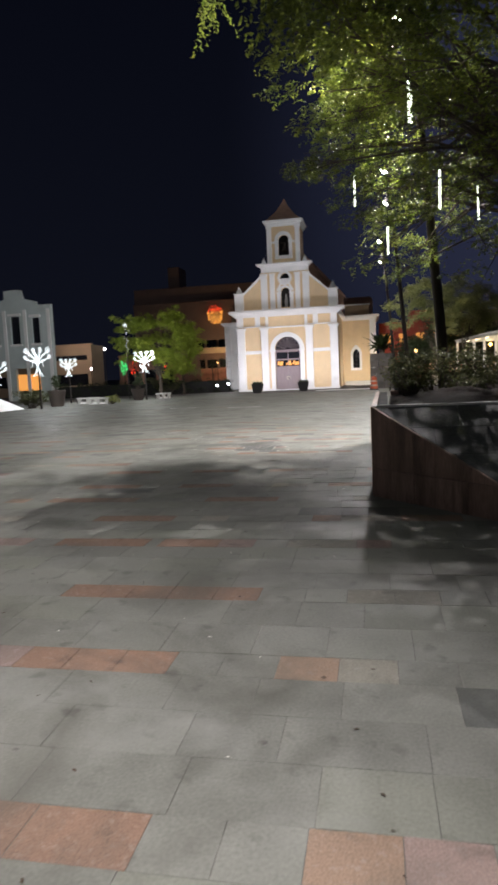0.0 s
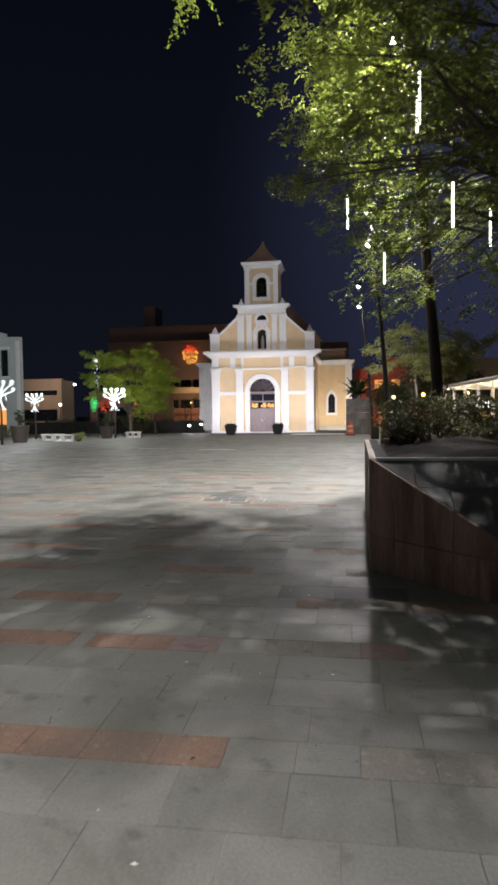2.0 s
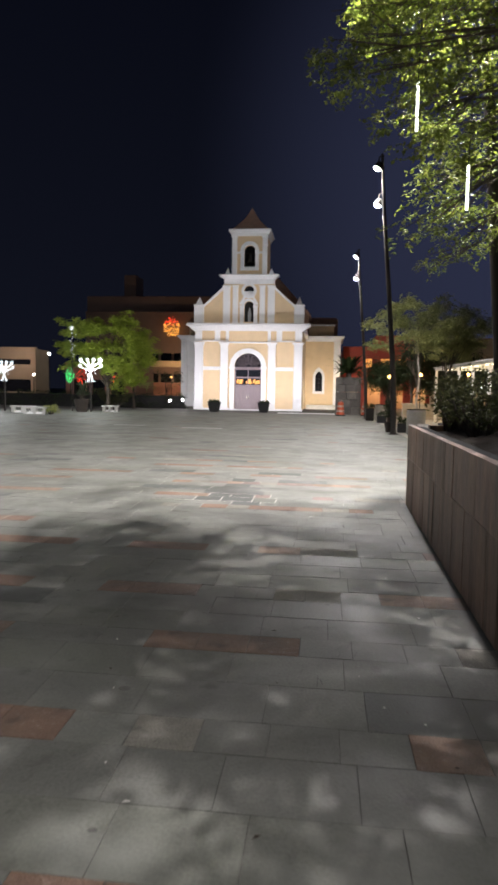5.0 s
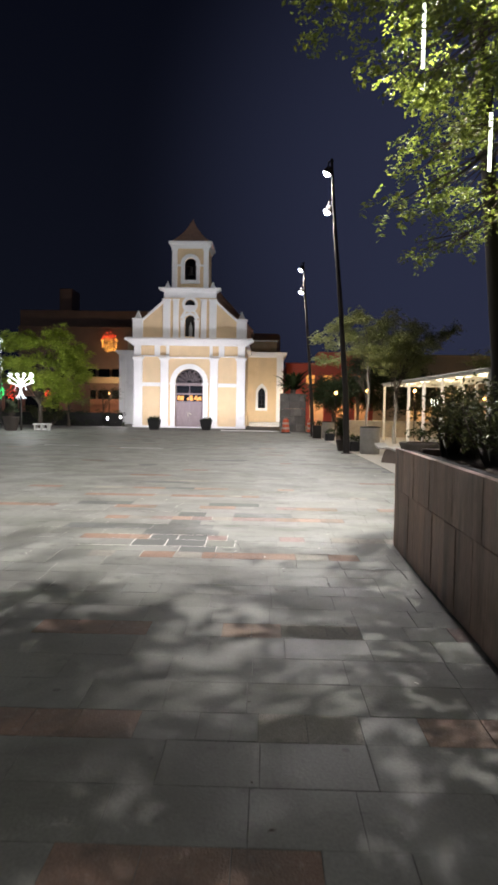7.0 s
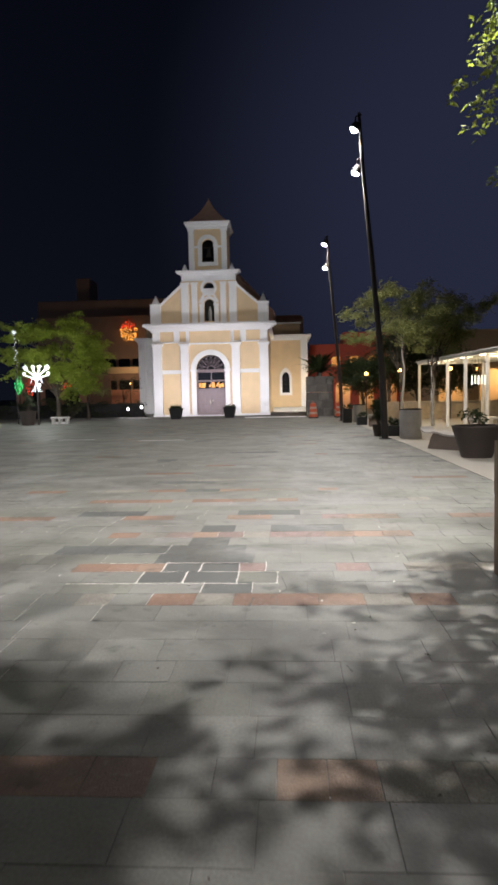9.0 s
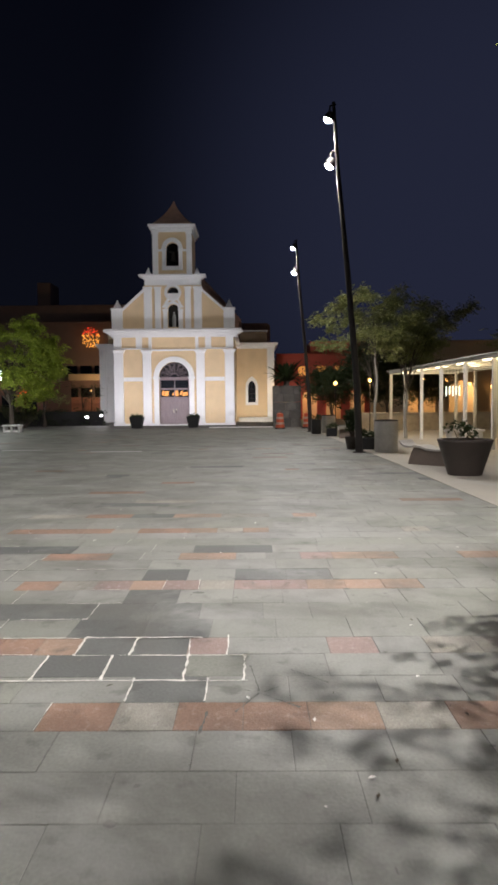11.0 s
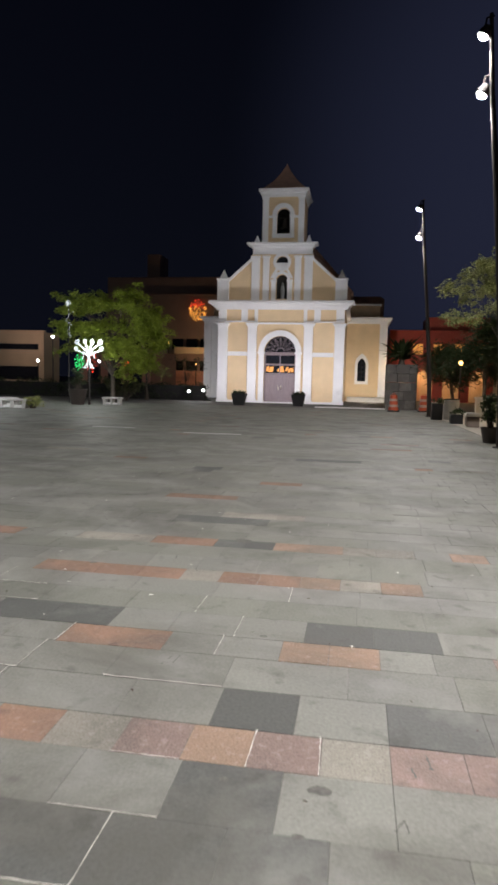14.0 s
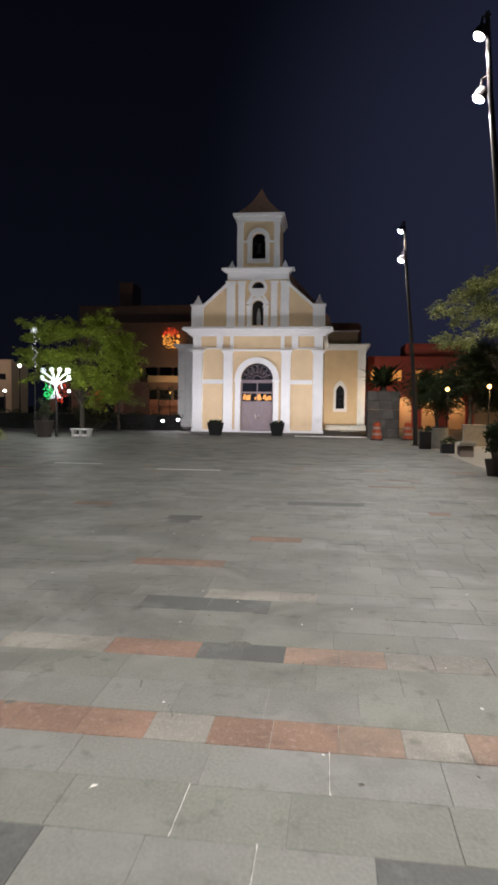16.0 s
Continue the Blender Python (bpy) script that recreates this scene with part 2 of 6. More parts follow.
def lathe(bm, profile, n=24, cx=0, cy=0, mat=0):
    """Turn (radius, height) pairs about the upright axis; a radius of 0 closes it."""
    rings = []
    for r, z in profile:
        if r <= 1e-6:
            rings.append([bm.verts.new((cx, cy, z))])
        else:
            rings.append([bm.verts.new((cx + r * math.cos(2 * math.pi * i / n), cy + r * math.sin(2 * math.pi * i / n), z)) for i in range(n)])
    for a, b in zip(rings, rings[1:]):
        for i in range(n):
            j = (i + 1) % n
            q = [a[i % len(a)], a[j % len(a)], b[j % len(b)], b[i % len(b)]]
            q = list(dict.fromkeys(q))
            if len(q) > 2:
                bm.faces.new(q).material_index = mat
    return bm


def tube(bm, pts, radii, n=8, mat=0):
    """A round bar through points."""
    rings = []
    pts = [Vector(p) for p in pts]
    for i, p in enumerate(pts):
        d = (pts[min(i + 1, len(pts) - 1)] - pts[max(i - 1, 0)]).normalized()
        a = d.orthogonal().normalized() if abs(d.z) > 0.99 else d.cross(Vector((0, 0, 1))).normalized()
        c = d.cross(a)
        r = radii[i] if isinstance(radii, (list, tuple)) else radii
        rings.append([bm.verts.new(p + a * (r * math.cos(2 * math.pi * k / n)) + c * (r * math.sin(2 * math.pi * k / n))) for k in range(n)])
    for a, b in zip(rings, rings[1:]):
        for k in range(n):
            bm.faces.new((a[k], a[(k + 1) % n], b[(k + 1) % n], b[k])).material_index = mat
    for ring in (rings[0], rings[-1]):
        bm.faces.new(ring).material_index = mat
    return bm


def prism(bm, pts, y0, y1, mat=0):
    """An outline in x and z, pushed from y0 to y1."""
    a = [bm.verts.new((x, y0, z)) for x, z in pts]
    b = [bm.verts.new((x, y1, z)) for x, z in pts]
    bm.faces.new(a).material_index = mat
    bm.faces.new(b[::-1]).material_index = mat
    for i in range(len(pts)):
        j = (i + 1) % len(pts)
        bm.faces.new((a[i], b[i], b[j], a[j])).material_index = mat
    return bm


def sheet(bm, pts, mat=0):
    f = bm.faces.new([bm.verts.new(p) for p in pts])
    f.material_index = mat
    return bm


def slab(bm, pts, down, mat=0):
    """A flat piece of any outline with thickness along `down`."""
    d = Vector(down)
    a = [bm.verts.new(Vector(p)) for p in pts]
    b = [bm.verts.new(Vector(p) + d) for p in pts]
    bm.faces.new(a).material_index = mat
    bm.faces.new(b[::-1]).material_index = mat
    for i in range(len(pts)):
        j = (i + 1) % len(pts)
        bm.faces.new((a[i], b[i], b[j], a[j])).material_index = mat
    return bm


def arch_hole(xc, half, sill, spring, pointed=False):
    def hi(x):
        d = min(abs(x - xc), half)
        if pointed:
            return spring + math.sqrt(max((2 * half) ** 2 - (d + half) ** 2, 0))
        return spring + math.sqrt(max(half * half - d * d, 0))
    return (xc - half, xc + half, lambda x: sill, hi)


def round_hole(xc, zc, r):
    return (xc - r, xc + r, lambda x: zc - math.sqrt(max(r * r - (x - xc) ** 2, 0)), lambda x: zc + math.sqrt(max(r * r - (x - xc) ** 2, 0)))


def pierced(bm, x0, x1, bottom, top, holes, y0, y1, breaks=(), mat=0):
    """An upright wall from y0 to y1 with openings cut right through, built in columns."""
    xs = {x0, x1, *breaks}
    for a, b, lo, hi in holes:
        c, h = (a + b) / 2, (b - a) / 2
        xs |= {c - h * math.cos(math.pi * k / 20) for k in range(21)}
    xs = sorted(x for x in xs if x0 - 1e-6 <= x <= x1 + 1e-6)
    for a, b in zip(xs, xs[1:]):
        if b - a < 1e-5:
            continue
        m = (a + b) / 2
        cuts = sorted((h for h in holes if h[0] < m < h[1]), key=lambda h: h[2](m))
        lows = [bottom] + [h[3] for h in cuts]
        highs = [h[2] for h in cuts] + [top]
        for lo, hi in zip(lows, highs):
            if hi(m) - lo(m) > 0.004:
                prism(bm, [(a, lo(a)), (b, lo(b)), (b, hi(b)), (a, hi(a))], y0, y1, mat)
    bmesh.ops.remove_doubles(bm, verts=bm.verts, dist=0.0004)
    bm.verts.index_update()
    seen = {}
    for f in bm.faces:
        seen.setdefault(frozenset(v.index for v in f.verts), []).append(f)
    twice = [f for fs in seen.values() if len(fs) > 1 for f in fs]
    bmesh.ops.delete(bm, geom=twice, context="FACES_ONLY")
    return bm


def flat(z):
    return lambda x: z


def leaves(bm, centre, spread, count, size, rng, droop=0.0, mat=0):
    """Small folded leaves scattered about a point."""
    for _ in range(count):
        while True:
            p = Vector((rng.uniform(-1, 1), rng.uniform(-1, 1), rng.uniform(-1, 1)))
            if p.length < 1:
                break
        c = Vector(centre) + Vector((p.x * spread[0], p.y * spread[1], p.z * spread[2]))
        d = Vector((rng.uniform(-1, 1), rng.uniform(-1, 1), rng.uniform(-0.8, 0.5) - droop)).normalized()
        w = d.cross(Vector((rng.uniform(-1, 1), rng.uniform(-1, 1), rng.uniform(-1, 1)))).normalized()
        n = d.cross(w)
        s = size * rng.uniform(0.65, 1.3)
        v0, v1 = bm.verts.new(c), bm.verts.new(c + d * s)
        l = bm.verts.new(c + d * s * 0.5 + w * s * 0.24 + n * s * 0.08)
        r = bm.verts.new(c + d * s * 0.5 - w * s * 0.24 + n * s * 0.08)
        bm.faces.new((v0, l, v1)).material_index = mat
        bm.faces.new((v0, v1, r)).material_index = mat
    return bm


def spray(bm, start, way, length, leaf, rng, droop):
    """A thin twig's worth of leaves set alternately along a drooping line."""
    p, d = Vector(start), Vector(way).normalized()
    n = max(4, int(length / (leaf * 0.34)))
    for k in range(n):
        p = p + d * (length / n)
        d = (d + Vector((0, 0, -droop / n)) + Vector((rng.uniform(-1, 1), rng.uniform(-1, 1), rng.uniform(-1, 1))) * 0.1).normalized()
        side = d.cross(Vector((rng.uniform(-0.4, 0.4), rng.uniform(-0.4, 0.4), 1))).normalized() * (1 if k % 2 else -1)
        t = (side + d * rng.uniform(0.2, 0.8) + Vector((0, 0, rng.uniform(-0.5, 0.15)))).normalized()
        w = t.cross(Vector((rng.uniform(-0.6, 0.6), rng.uniform(-0.6, 0.6), 1))).normalized()
        s = leaf * rng.uniform(0.6, 1.25)
        c = p + Vector((rng.uniform(-1, 1), rng.uniform(-1, 1), rng.uniform(-1, 1))) * leaf * 0.35
        up = t.cross(w) * s * 0.1
        v0, v1, l, r = [bm.verts.new(q) for q in (c, c + t * s, c + t * s * 0.5 + w * s * 0.27 + up, c + t * s * 0.5 - w * s * 0.27 + up)]
        bm.faces.new((v0, l, v1))
        bm.faces.new((v0, v1, r))
    return bm

# ---- ground ----
bm = bmesh.new()
vv = [-900, -70, -35, 0, 900]
for a, b in zip(vv, vv[1:]):
    sheet(bm, [(-900, a, gz(a) - 0.004), (900, a, gz(a) - 0.004), (900, b, gz(b) - 0.004), (-900, b, gz(b) - 0.004)])
M_JOINT = surface("grey_joint_mortar", (0.12, 0.115, 0.105), 0.9, vary=0.25, scale=0.9, fine=12, bump=0.3, stain=(0.42, 0.4, 0.36), stain_at=0.6, stain_scale=0.9)
tagged(part("ground", bm, M_JOINT), "grey mortar bed under the plaza paving", "ground", kind="structure")

bm = bmesh.new()
for a, b in ((-70, -35), (-35, 0), (0, 14)):
    slab(bm, [(9.78, a, gz(a) + 0.004), (44, a, gz(a) + 0.004), (44, b, gz(b) + 0.004), (9.78, b, gz(b) + 0.004)], (0, 0, -0.06))
tagged(part("pavement", bm, M_CONC2), "pale concrete pavement beside the stone plaza", "pavement", kind="structure")

# ---- planter with the sloping front ----
PT = 1.14
planter = thing("planter_wall", (7.93, -53.2, 0), "rust-brown stone-clad raised planter with a sloping grey front", "planter", kind="structure")


def panel_slab(name, pts, down, mat, parent, label="", skew=0.0):
    bm = slab(bmesh.new(), pts, down)
    for v in bm.verts:
        v.co.x += skew * (v.co.y + 53.2)
    for v in bm.verts:
        v.co -= Vector(parent.matrix_world.translation)
    return part(name, bm, mat, parent, label)


rng = random.Random(4)
panel_slab("core", [(8.0, -53.05, 0), (8.0, -47.98, 0), (8.0, -47.98, PT - 0.02), (8.0, -53.05, PT - 0.02)], (0.14, 0, 0), M_DARK, planter, skew=0.018)
for z0, z1 in ((0.0, 0.68), (0.68, PT)):
    y = -53.2
    while y < -47.95:
        w = min(rng.choice((0.27, 0.34, 0.42, 0.5)), -47.9 - y)
        if -47.9 - (y + w) < 0.2:
            w = -47.9 - y
        o = rng.uniform(0, 0.008)
        panel_slab("panel", [(7.93 - o, y + 0.004, z0 + 0.004), (7.93 - o, y + w - 0.004, z0 + 0.004), (7.93 - o, y + w - 0.004, z1 - 0.002), (7.93 - o, y + 0.004, z1 - 0.002)], (0.07, 0, 0), M_RUST, planter, skew=0.018)
        y += w
# far end and back, plain
panel_slab("end_wall", [(8.3, -48.04, 0), (14, -48.04, 0), (14, -48.04, PT), (8.3, -48.04, PT)], (0, 0.14, 0), M_RUST, planter)
panel_slab("back_wall", [(14, -55.3, 0), (14, -47.9, 0), (14, -47.9, PT), (14, -55.3, PT)], (0.14, 0, 0), M_RUST, planter)
# sloping cheek, in two courses
CD = Vector((0.67, -0.742, 0))
SL = 0.40
A0 = Vector((7.93, -53.2, 0))


def cheek(s, z):
    p = A0 + CD * s
    return (p.x, p.y, z)


seams = [0.0, 0.33, 0.72, 1.05, 1.5, 1.95, 2.4, 2.85]
for s0, s1 in zip(seams, seams[1:]):
    t0, t1 = PT - SL * s0, max(PT - SL * s1, 0.0)
    g = 0.004
    lo = 0.36
    if t0 > lo:
        e1 = min(s1, (PT - lo) / SL)
        panel_slab("panel", [cheek(s0 + g, 0.003), cheek(s1 - g, 0.003), cheek(s1 - g, min(lo, t1) - g), *( [cheek(e1 - g, lo - g)] if e1 < s1 else []), cheek(s0 + g, lo - g)], (0.05, 0.045, 0), M_RUST, planter)
        if t0 - lo > 0.05:
            panel_slab("panel", [cheek(s0 + g, lo + g), cheek(e1 - g, lo + g), *( [cheek(s1 - g, t1)] if e1 == s1 and t1 - lo > 0.03 else []), cheek(s0 + g, t0)], (0.05, 0.045, 0), M_RUST, planter)
    else:
        panel_slab("panel", [cheek(s0 + g, 0.003), cheek(s1 - g, 0.003), cheek(s0 + g, t0)], (0.05, 0.045, 0), M_RUST, planter)
# stone-clad slope behind the cheek
def slope(x, y):
    return (x, y, PT - 0.012 + (y + 53.2) * 0.54)


panel_slab("slope_bed", [(8.02, -53.2, PT - 0.05), (14, -53.2, PT - 0.05), (14, -55.28, 0.005), (9.85, -55.28, 0.005)], (0, 0, -0.02), M_SLATE, planter)
rows = [-53.2, -53.62, -54.1, -54.6, -55.26]
for k, (ya, yb) in enumerate(zip(rows, rows[1:])):
    x = 7.6 + 0.3 * (k % 2)
    while x < 14:
        w = rng.choice((0.5, 0.62, 0.75))
        r = min(x + w, 14.0)
        ring = [(x + 0.004, ya - 0.004), (r - 0.004, ya - 0.004), (r - 0.004, yb + 0.004), (x + 0.004, yb + 0.004)]
        kept = []
        for (px, py), (qx, qy) in zip(ring, ring[1:] + ring[:1]):
            da, db = px - 7.99 - (-53.2 - py) * 0.903, qx - 7.99 - (-53.2 - qy) * 0.903
            if da >= 0:
                kept.append((px, py))
            if (da > 0) != (db > 0) and abs(da - db) > 1e-6:
                kept.append((px + (qx - px) * da / (da - db), py + (qy - py) * da / (da - db)))
        if len(kept) >= 3 and max(p[0] for p in kept) - min(p[0] for p in kept) > 0.05:
            panel_slab("tile", [slope(*p) for p in kept], (0, 0, -0.03), M_SLATE, planter)
        x += w
panel_slab("coping", [(8.0, -53.2, PT + 0.012), (14, -53.2, PT + 0.012), (14, -53.1, PT + 0.012), (8.0, -53.1, PT + 0.012)], (0, 0, -0.06), M_LEDGE, planter, "thin pale stone coping")
bm = bmesh.new()
nx, ny = 40, 36
gridv = [[bm.verts.new((8.13 + 0.16 * j / ny + 5.7 * i / nx, -53.1 + 5.04 * j / ny, PT - 0.1 + 0.05 * noise.noise((i * 0.6, j * 0.6, 0)) + 0.16 * min(1, 6 * i / nx) * min(1, j / 6) + 0.1 * max(0, noise.noise((i * 0.13, j * 0.13, 3))))) for j in range(ny + 1)] for i in range(nx + 1)]
for i in range(nx):
    for j in range(ny):
        bm.faces.new((gridv[i][j], gridv[i + 1][j], gridv[i + 1][j + 1], gridv[i][j + 1]))
for v in bm.verts:
    v.co -= Vector((7.93, -53.2, 0))
part("soil", bm, M_SOIL, planter, "dark bare soil with litter", smooth=True)

# ---- church ----
ZB = -0.19
church = thing("church", (0, 0, ZB), "ochre and white colonial church with bell tower and gabled front", "church")


def cp(name, bm, mat, label="", parent=church, smooth=False):
    if parent is church:
        for v in bm.verts:
            v.co.z -= ZB
    return part(name, bm, mat, parent, label, smooth)


HW, CT = 4.78, 7.42  # half width of the front, top of its main cornice
door_hole = arch_hole(0, 1.2, ZB, 3.66)
cp("front_wall", pierced(bmesh.new(), -HW + 0.04, HW - 0.04, flat(ZB), flat(CT - 0.62), [door_hole], 0.0, 0.55), M_OCHRE)
cp("nave_wall", B(-HW + 0.04, -HW + 0.5, 0.55, 26, ZB, 7.0), M_OCHRE)
cp("nave_wall", B(HW - 0.5, HW - 0.04, 0.55, 26, ZB, 7.0), M_OCHRE)
cp("nave_back_wall", B(-HW + 0.5, HW - 0.5, 25.5, 26, ZB, 7.0), M_OCHRE)
for s in (-1, 1):
    cp("base_course", B(*sorted((s * 1.62, s * (HW + 0.06))), -0.16, 0.1, ZB, ZB + 0.18, 0.01), M_WHITE)
cp("door_step", B(-1.75, 1.75, -0.42, 0.5, ZB, ZB + 0.1, 0.015), M_WHITE)


def pilaster(x0, x1, z0, z1, y=-0.2, cap=True):
    bm = B(x0, x1, y, 0.02, z0 + 0.3, z1 - (0.26 if cap else 0), 0.02)
    box(bm, x0 - 0.07, x1 + 0.07, y - 0.08, 0.02, z0, z0 + 0.22, 0.015)
    box(bm, x0 - 0.035, x1 + 0.035, y - 0.04, 0.02, z0 + 0.22, z0 + 0.3, 0.015)
    if cap:
        box(bm, x0 - 0.04, x1 + 0.04, y - 0.04, 0.02, z1 - 0.26, z1 - 0.18, 0.01)
        box(bm, x0 - 0.1, x1 + 0.1, y - 0.1, 0.02, z1 - 0.18, z1 - 0.07, 0.02)
        box(bm, x0 - 0.16, x1 + 0.16, y - 0.16, 0.02, z1 - 0.07, z1, 0.015)
    cp("pilaster", bm, M_WHITE)


for x0, x1 in ((-4.74, -4.0), (-2.45, -1.78), (1.78, 2.45), (4.05, 4.79)):
    pilaster(x0, x1, ZB, 5.8)
for s in (-1, 1):
    cp("string_course", B(*sorted((s * 2.45, s * 4.02)), -0.07, 0.01, 3.34, 3.66, 0.015), M_WHITE)
# door surround and archivolt
bm = pierced(bmesh.new(), -1.62, 1.62, flat(3.66), lambda x: 3.66 + math.sqrt(max(1.62 ** 2 - x * x, 0)), [arch_hole(0, 1.2, 3.0, 3.66)], -0.12, 0.02, breaks=[-1.62 * math.cos(math.pi * k / 24) for k in range(25)])
cp("archivolt", bm, M_WHITE)
for s in (-1, 1):
    a, b = sorted((s * 1.2, s * 1.6))
    bm = B(a, b, -0.1, 0.02, ZB + 0.2, 3.5, 0.01)
    box(bm, a - 0.08, b + 0.08, -0.17, 0.02, 3.5, 3.68, 0.02)
    box(bm, a - 0.05, b + 0.05, -0.15, 0.02, ZB, ZB + 0.2, 0.01)
    cp("door_jamb", bm, M_WHITE)
# frieze: blocks, thin mouldings
for x0, x1 in ((-4.74, -4.12), (-2.98, -2.5), (2.5, 2.98), (4.12, 4.74), (-1.98, -1.72), (1.72, 1.98)):
    cp("frieze_block", B(x0, x1, -0.1, 0.02, 5.95 if abs(x0) > 2.2 else 5.72, 6.8, 0.015), M_WHITE)
cp("moulding", B(-1.72, 1.72, -0.08, 0.02, 5.72, 5.86, 0.015), M_WHITE)
for s in (-1, 1):
    a, b = sorted((s * 1.98, s * 4.74))
    cp("moulding", B(a, b, -0.12, 0.02, 5.86, 5.96, 0.015), M_WHITE)
# main cornice, stepped out, returned along the sides
bm = bmesh.new()
for out, z0, z1 in ((0.16, 6.8, 6.95), (0.3, 6.95, 7.08), (0.46, 7.08, 7.2), (0.66, 7.2, 7.36), (0.6, 7.36, 7.44)):
    box(bm, -HW - out, HW + out, -out, 0.9, z0, z1, 0.02)
cp("main_cornice", bm, M_WHITE)
for s in (-1, 1):
    a, b = sorted((s * (HW - 0.3), s * (HW + 0.3)))
    cp("side_cornice", B(a, b, 0.9, 10.2, 6.85, 7.1, 0.02), M_WHITE)
# gable
GT = 10.85


def gable_top(x):
    x = abs(x)
    if x <= 2.26:
        return GT
    if x <= 4.0:
        return 10.62 - (x - 2.26) * (10.62 - 9.0) / (4.0 - 2.26)
    return 9.0


niche, oculus = arch_hole(0, 0.43, 7.6, 8.98), round_hole(0.0, 10.28, 0.45)
cp("gable_wall", pierced(bmesh.new(), -4.05, 4.05, flat(7.44), gable_top, [niche, oculus], 0.0, 0.5, breaks=(-4.0, -2.261, -2.26, 2.26, 2.261, 4.0)), M_OCHRE)
for s in (-1, 1):
    cp("raking_coping", prism(bmesh.new(), [(s * 2.2, 10.68), (s * 2.2, 10.44), (s * 4.05, 8.8), (s * 4.05, 9.04)], -0.12, 0.56), M_WHITE)
    a, b = sorted((s * 3.98, s * 4.86))
    bm = B(a, b, -0.14, 0.6, 7.44, 8.98, 0.02)
    box(bm, a - 0.06, b + 0.06, -0.2, 0.66, 8.98, 9.1, 0.02)
    cp("pedestal", bm, M_WHITE)

    def spire(cx, z, r, h):
        bm = bmesh.new()
        c = [bm.verts.new((cx + i * r, 0.22 + j * r, z)) for i, j in ((-1, -1), (1, -1), (1, 1), (-1, 1))]
        d = [bm.verts.new((cx + i * r * 0.72, 0.22 + j * r * 0.72, z + h * 0.28)) for i, j in ((-1, -1), (1, -1), (1, 1), (-1, 1))]
        t = bm.verts.new((cx, 0.22, z + h))
        for i in range(4):
            j = (i + 1) % 4
            bm.faces.new((c[i], c[j], d[j], d[i]))
            bm.faces.new((d[i], d[j], t))
        bm.faces.new(c[::-1])
        return bm
    cp("pinnacle", spire(s * 4.42, 9.1, 0.3, 0.72), M_WHITE)
    cp("pinnacle", spire(s * 1.93, 11.7, 0.24, 0.6), M_WHITE)
for x0, x1 in ((-2.28, -1.66), (-1.42, -0.95), (0.95, 1.42), (1.66, 2.28)):
    bm = B(x0, x1, -0.13, 0.02, 7.46, 10.72, 0.015)
    box(bm, x0 - 0.06, x1 + 0.06, -0.18, 0.02, 10.6, 10.74, 0.015)
    cp("pilaster", bm, M_WHITE)
for r0, zc in ((0.66, 10.28),):
    bm = pierced(bmesh.new(), -r0, r0, lambda x: zc - math.sqrt(max(r0 * r0 - x * x, 0)), lambda x: zc + math.sqrt(max(r0 * r0 - x * x, 0)), [round_hole(0, zc, 0.45)], -0.12, 0.02, breaks=[-r0 * math.cos(math.pi * k / 24) for k in range(25)])
    cp("oculus_ring", bm, M_WHITE)
bm = pierced(bmesh.new(), -0.62, 0.62, flat(8.98), lambda x: 8.98 + math.sqrt(max(0.62 ** 2 - x * x, 0)), [arch_hole(0, 0.43, 8.0, 8.98)], -0.12, 0.02, breaks=[-0.62 * math.cos(math.pi * k / 20) for k in range(21)])
cp("niche_arch", bm, M_WHITE)
for s in (-1, 1):
    a, b = sorted((s * 0.43, s * 0.78))
    bm = B(a, b, -0.12, 0.02, 7.46, 8.86, 0.01)
    box(bm, a - 0.05, b + 0.05, -0.18, 0.02, 8.86, 9.0, 0.015)
    cp("niche_jamb", bm, M_WHITE)
    cp("niche_hood", prism(bmesh.new(), [(s * 0.86, 9.12), (s * 0.78, 9.24), (s * 0.42, 9.86), (s * 0.3, 9.72), (s * 0.62, 9.1)], -0.14, 0.02), M_WHITE)
cp("niche_back", B(-0.5, 0.5, 0.5, 0.55, 7.5, 9.5), M_DARK)
bm = bmesh.new()
lathe(bm, [(0, 7.62), (0.16, 7.62), (0.14, 7.8), (0.17, 8.2), (0.12, 8.55), (0.06, 8.62), (0.09, 8.75), (0.0, 8.86)], 12, 0.05, 0.26)
tagged(cp("niche_figure", bm, M_GREY, smooth=True), "plain pale stone figure")
cp("oculus_glass", B(-0.5, 0.5, 0.3, 0.33, 9.78, 10.78), M_GLASS)
cp("oculus_sill", B(-0.44, 0.44, 0.02, 0.29, 9.85, 10.24), M_WHITE)
bm = bmesh.new()
for out, z0, z1 in ((0.02, 10.85, 11.34), (0.1, 11.34, 11.42), (0.22, 11.42, 11.52), (0.42, 11.52, 11.66)):
    box(bm, -2.2 - out, 2.2 + out, -out, 0.7, z0, z1, 0.02)
cp("gable_cornice", bm, M_WHITE)
cp("tower_base", B(-1.75, 1.75, 0.7, 3.3, 10.4, 11.7, 0.02), M_OCHRE)
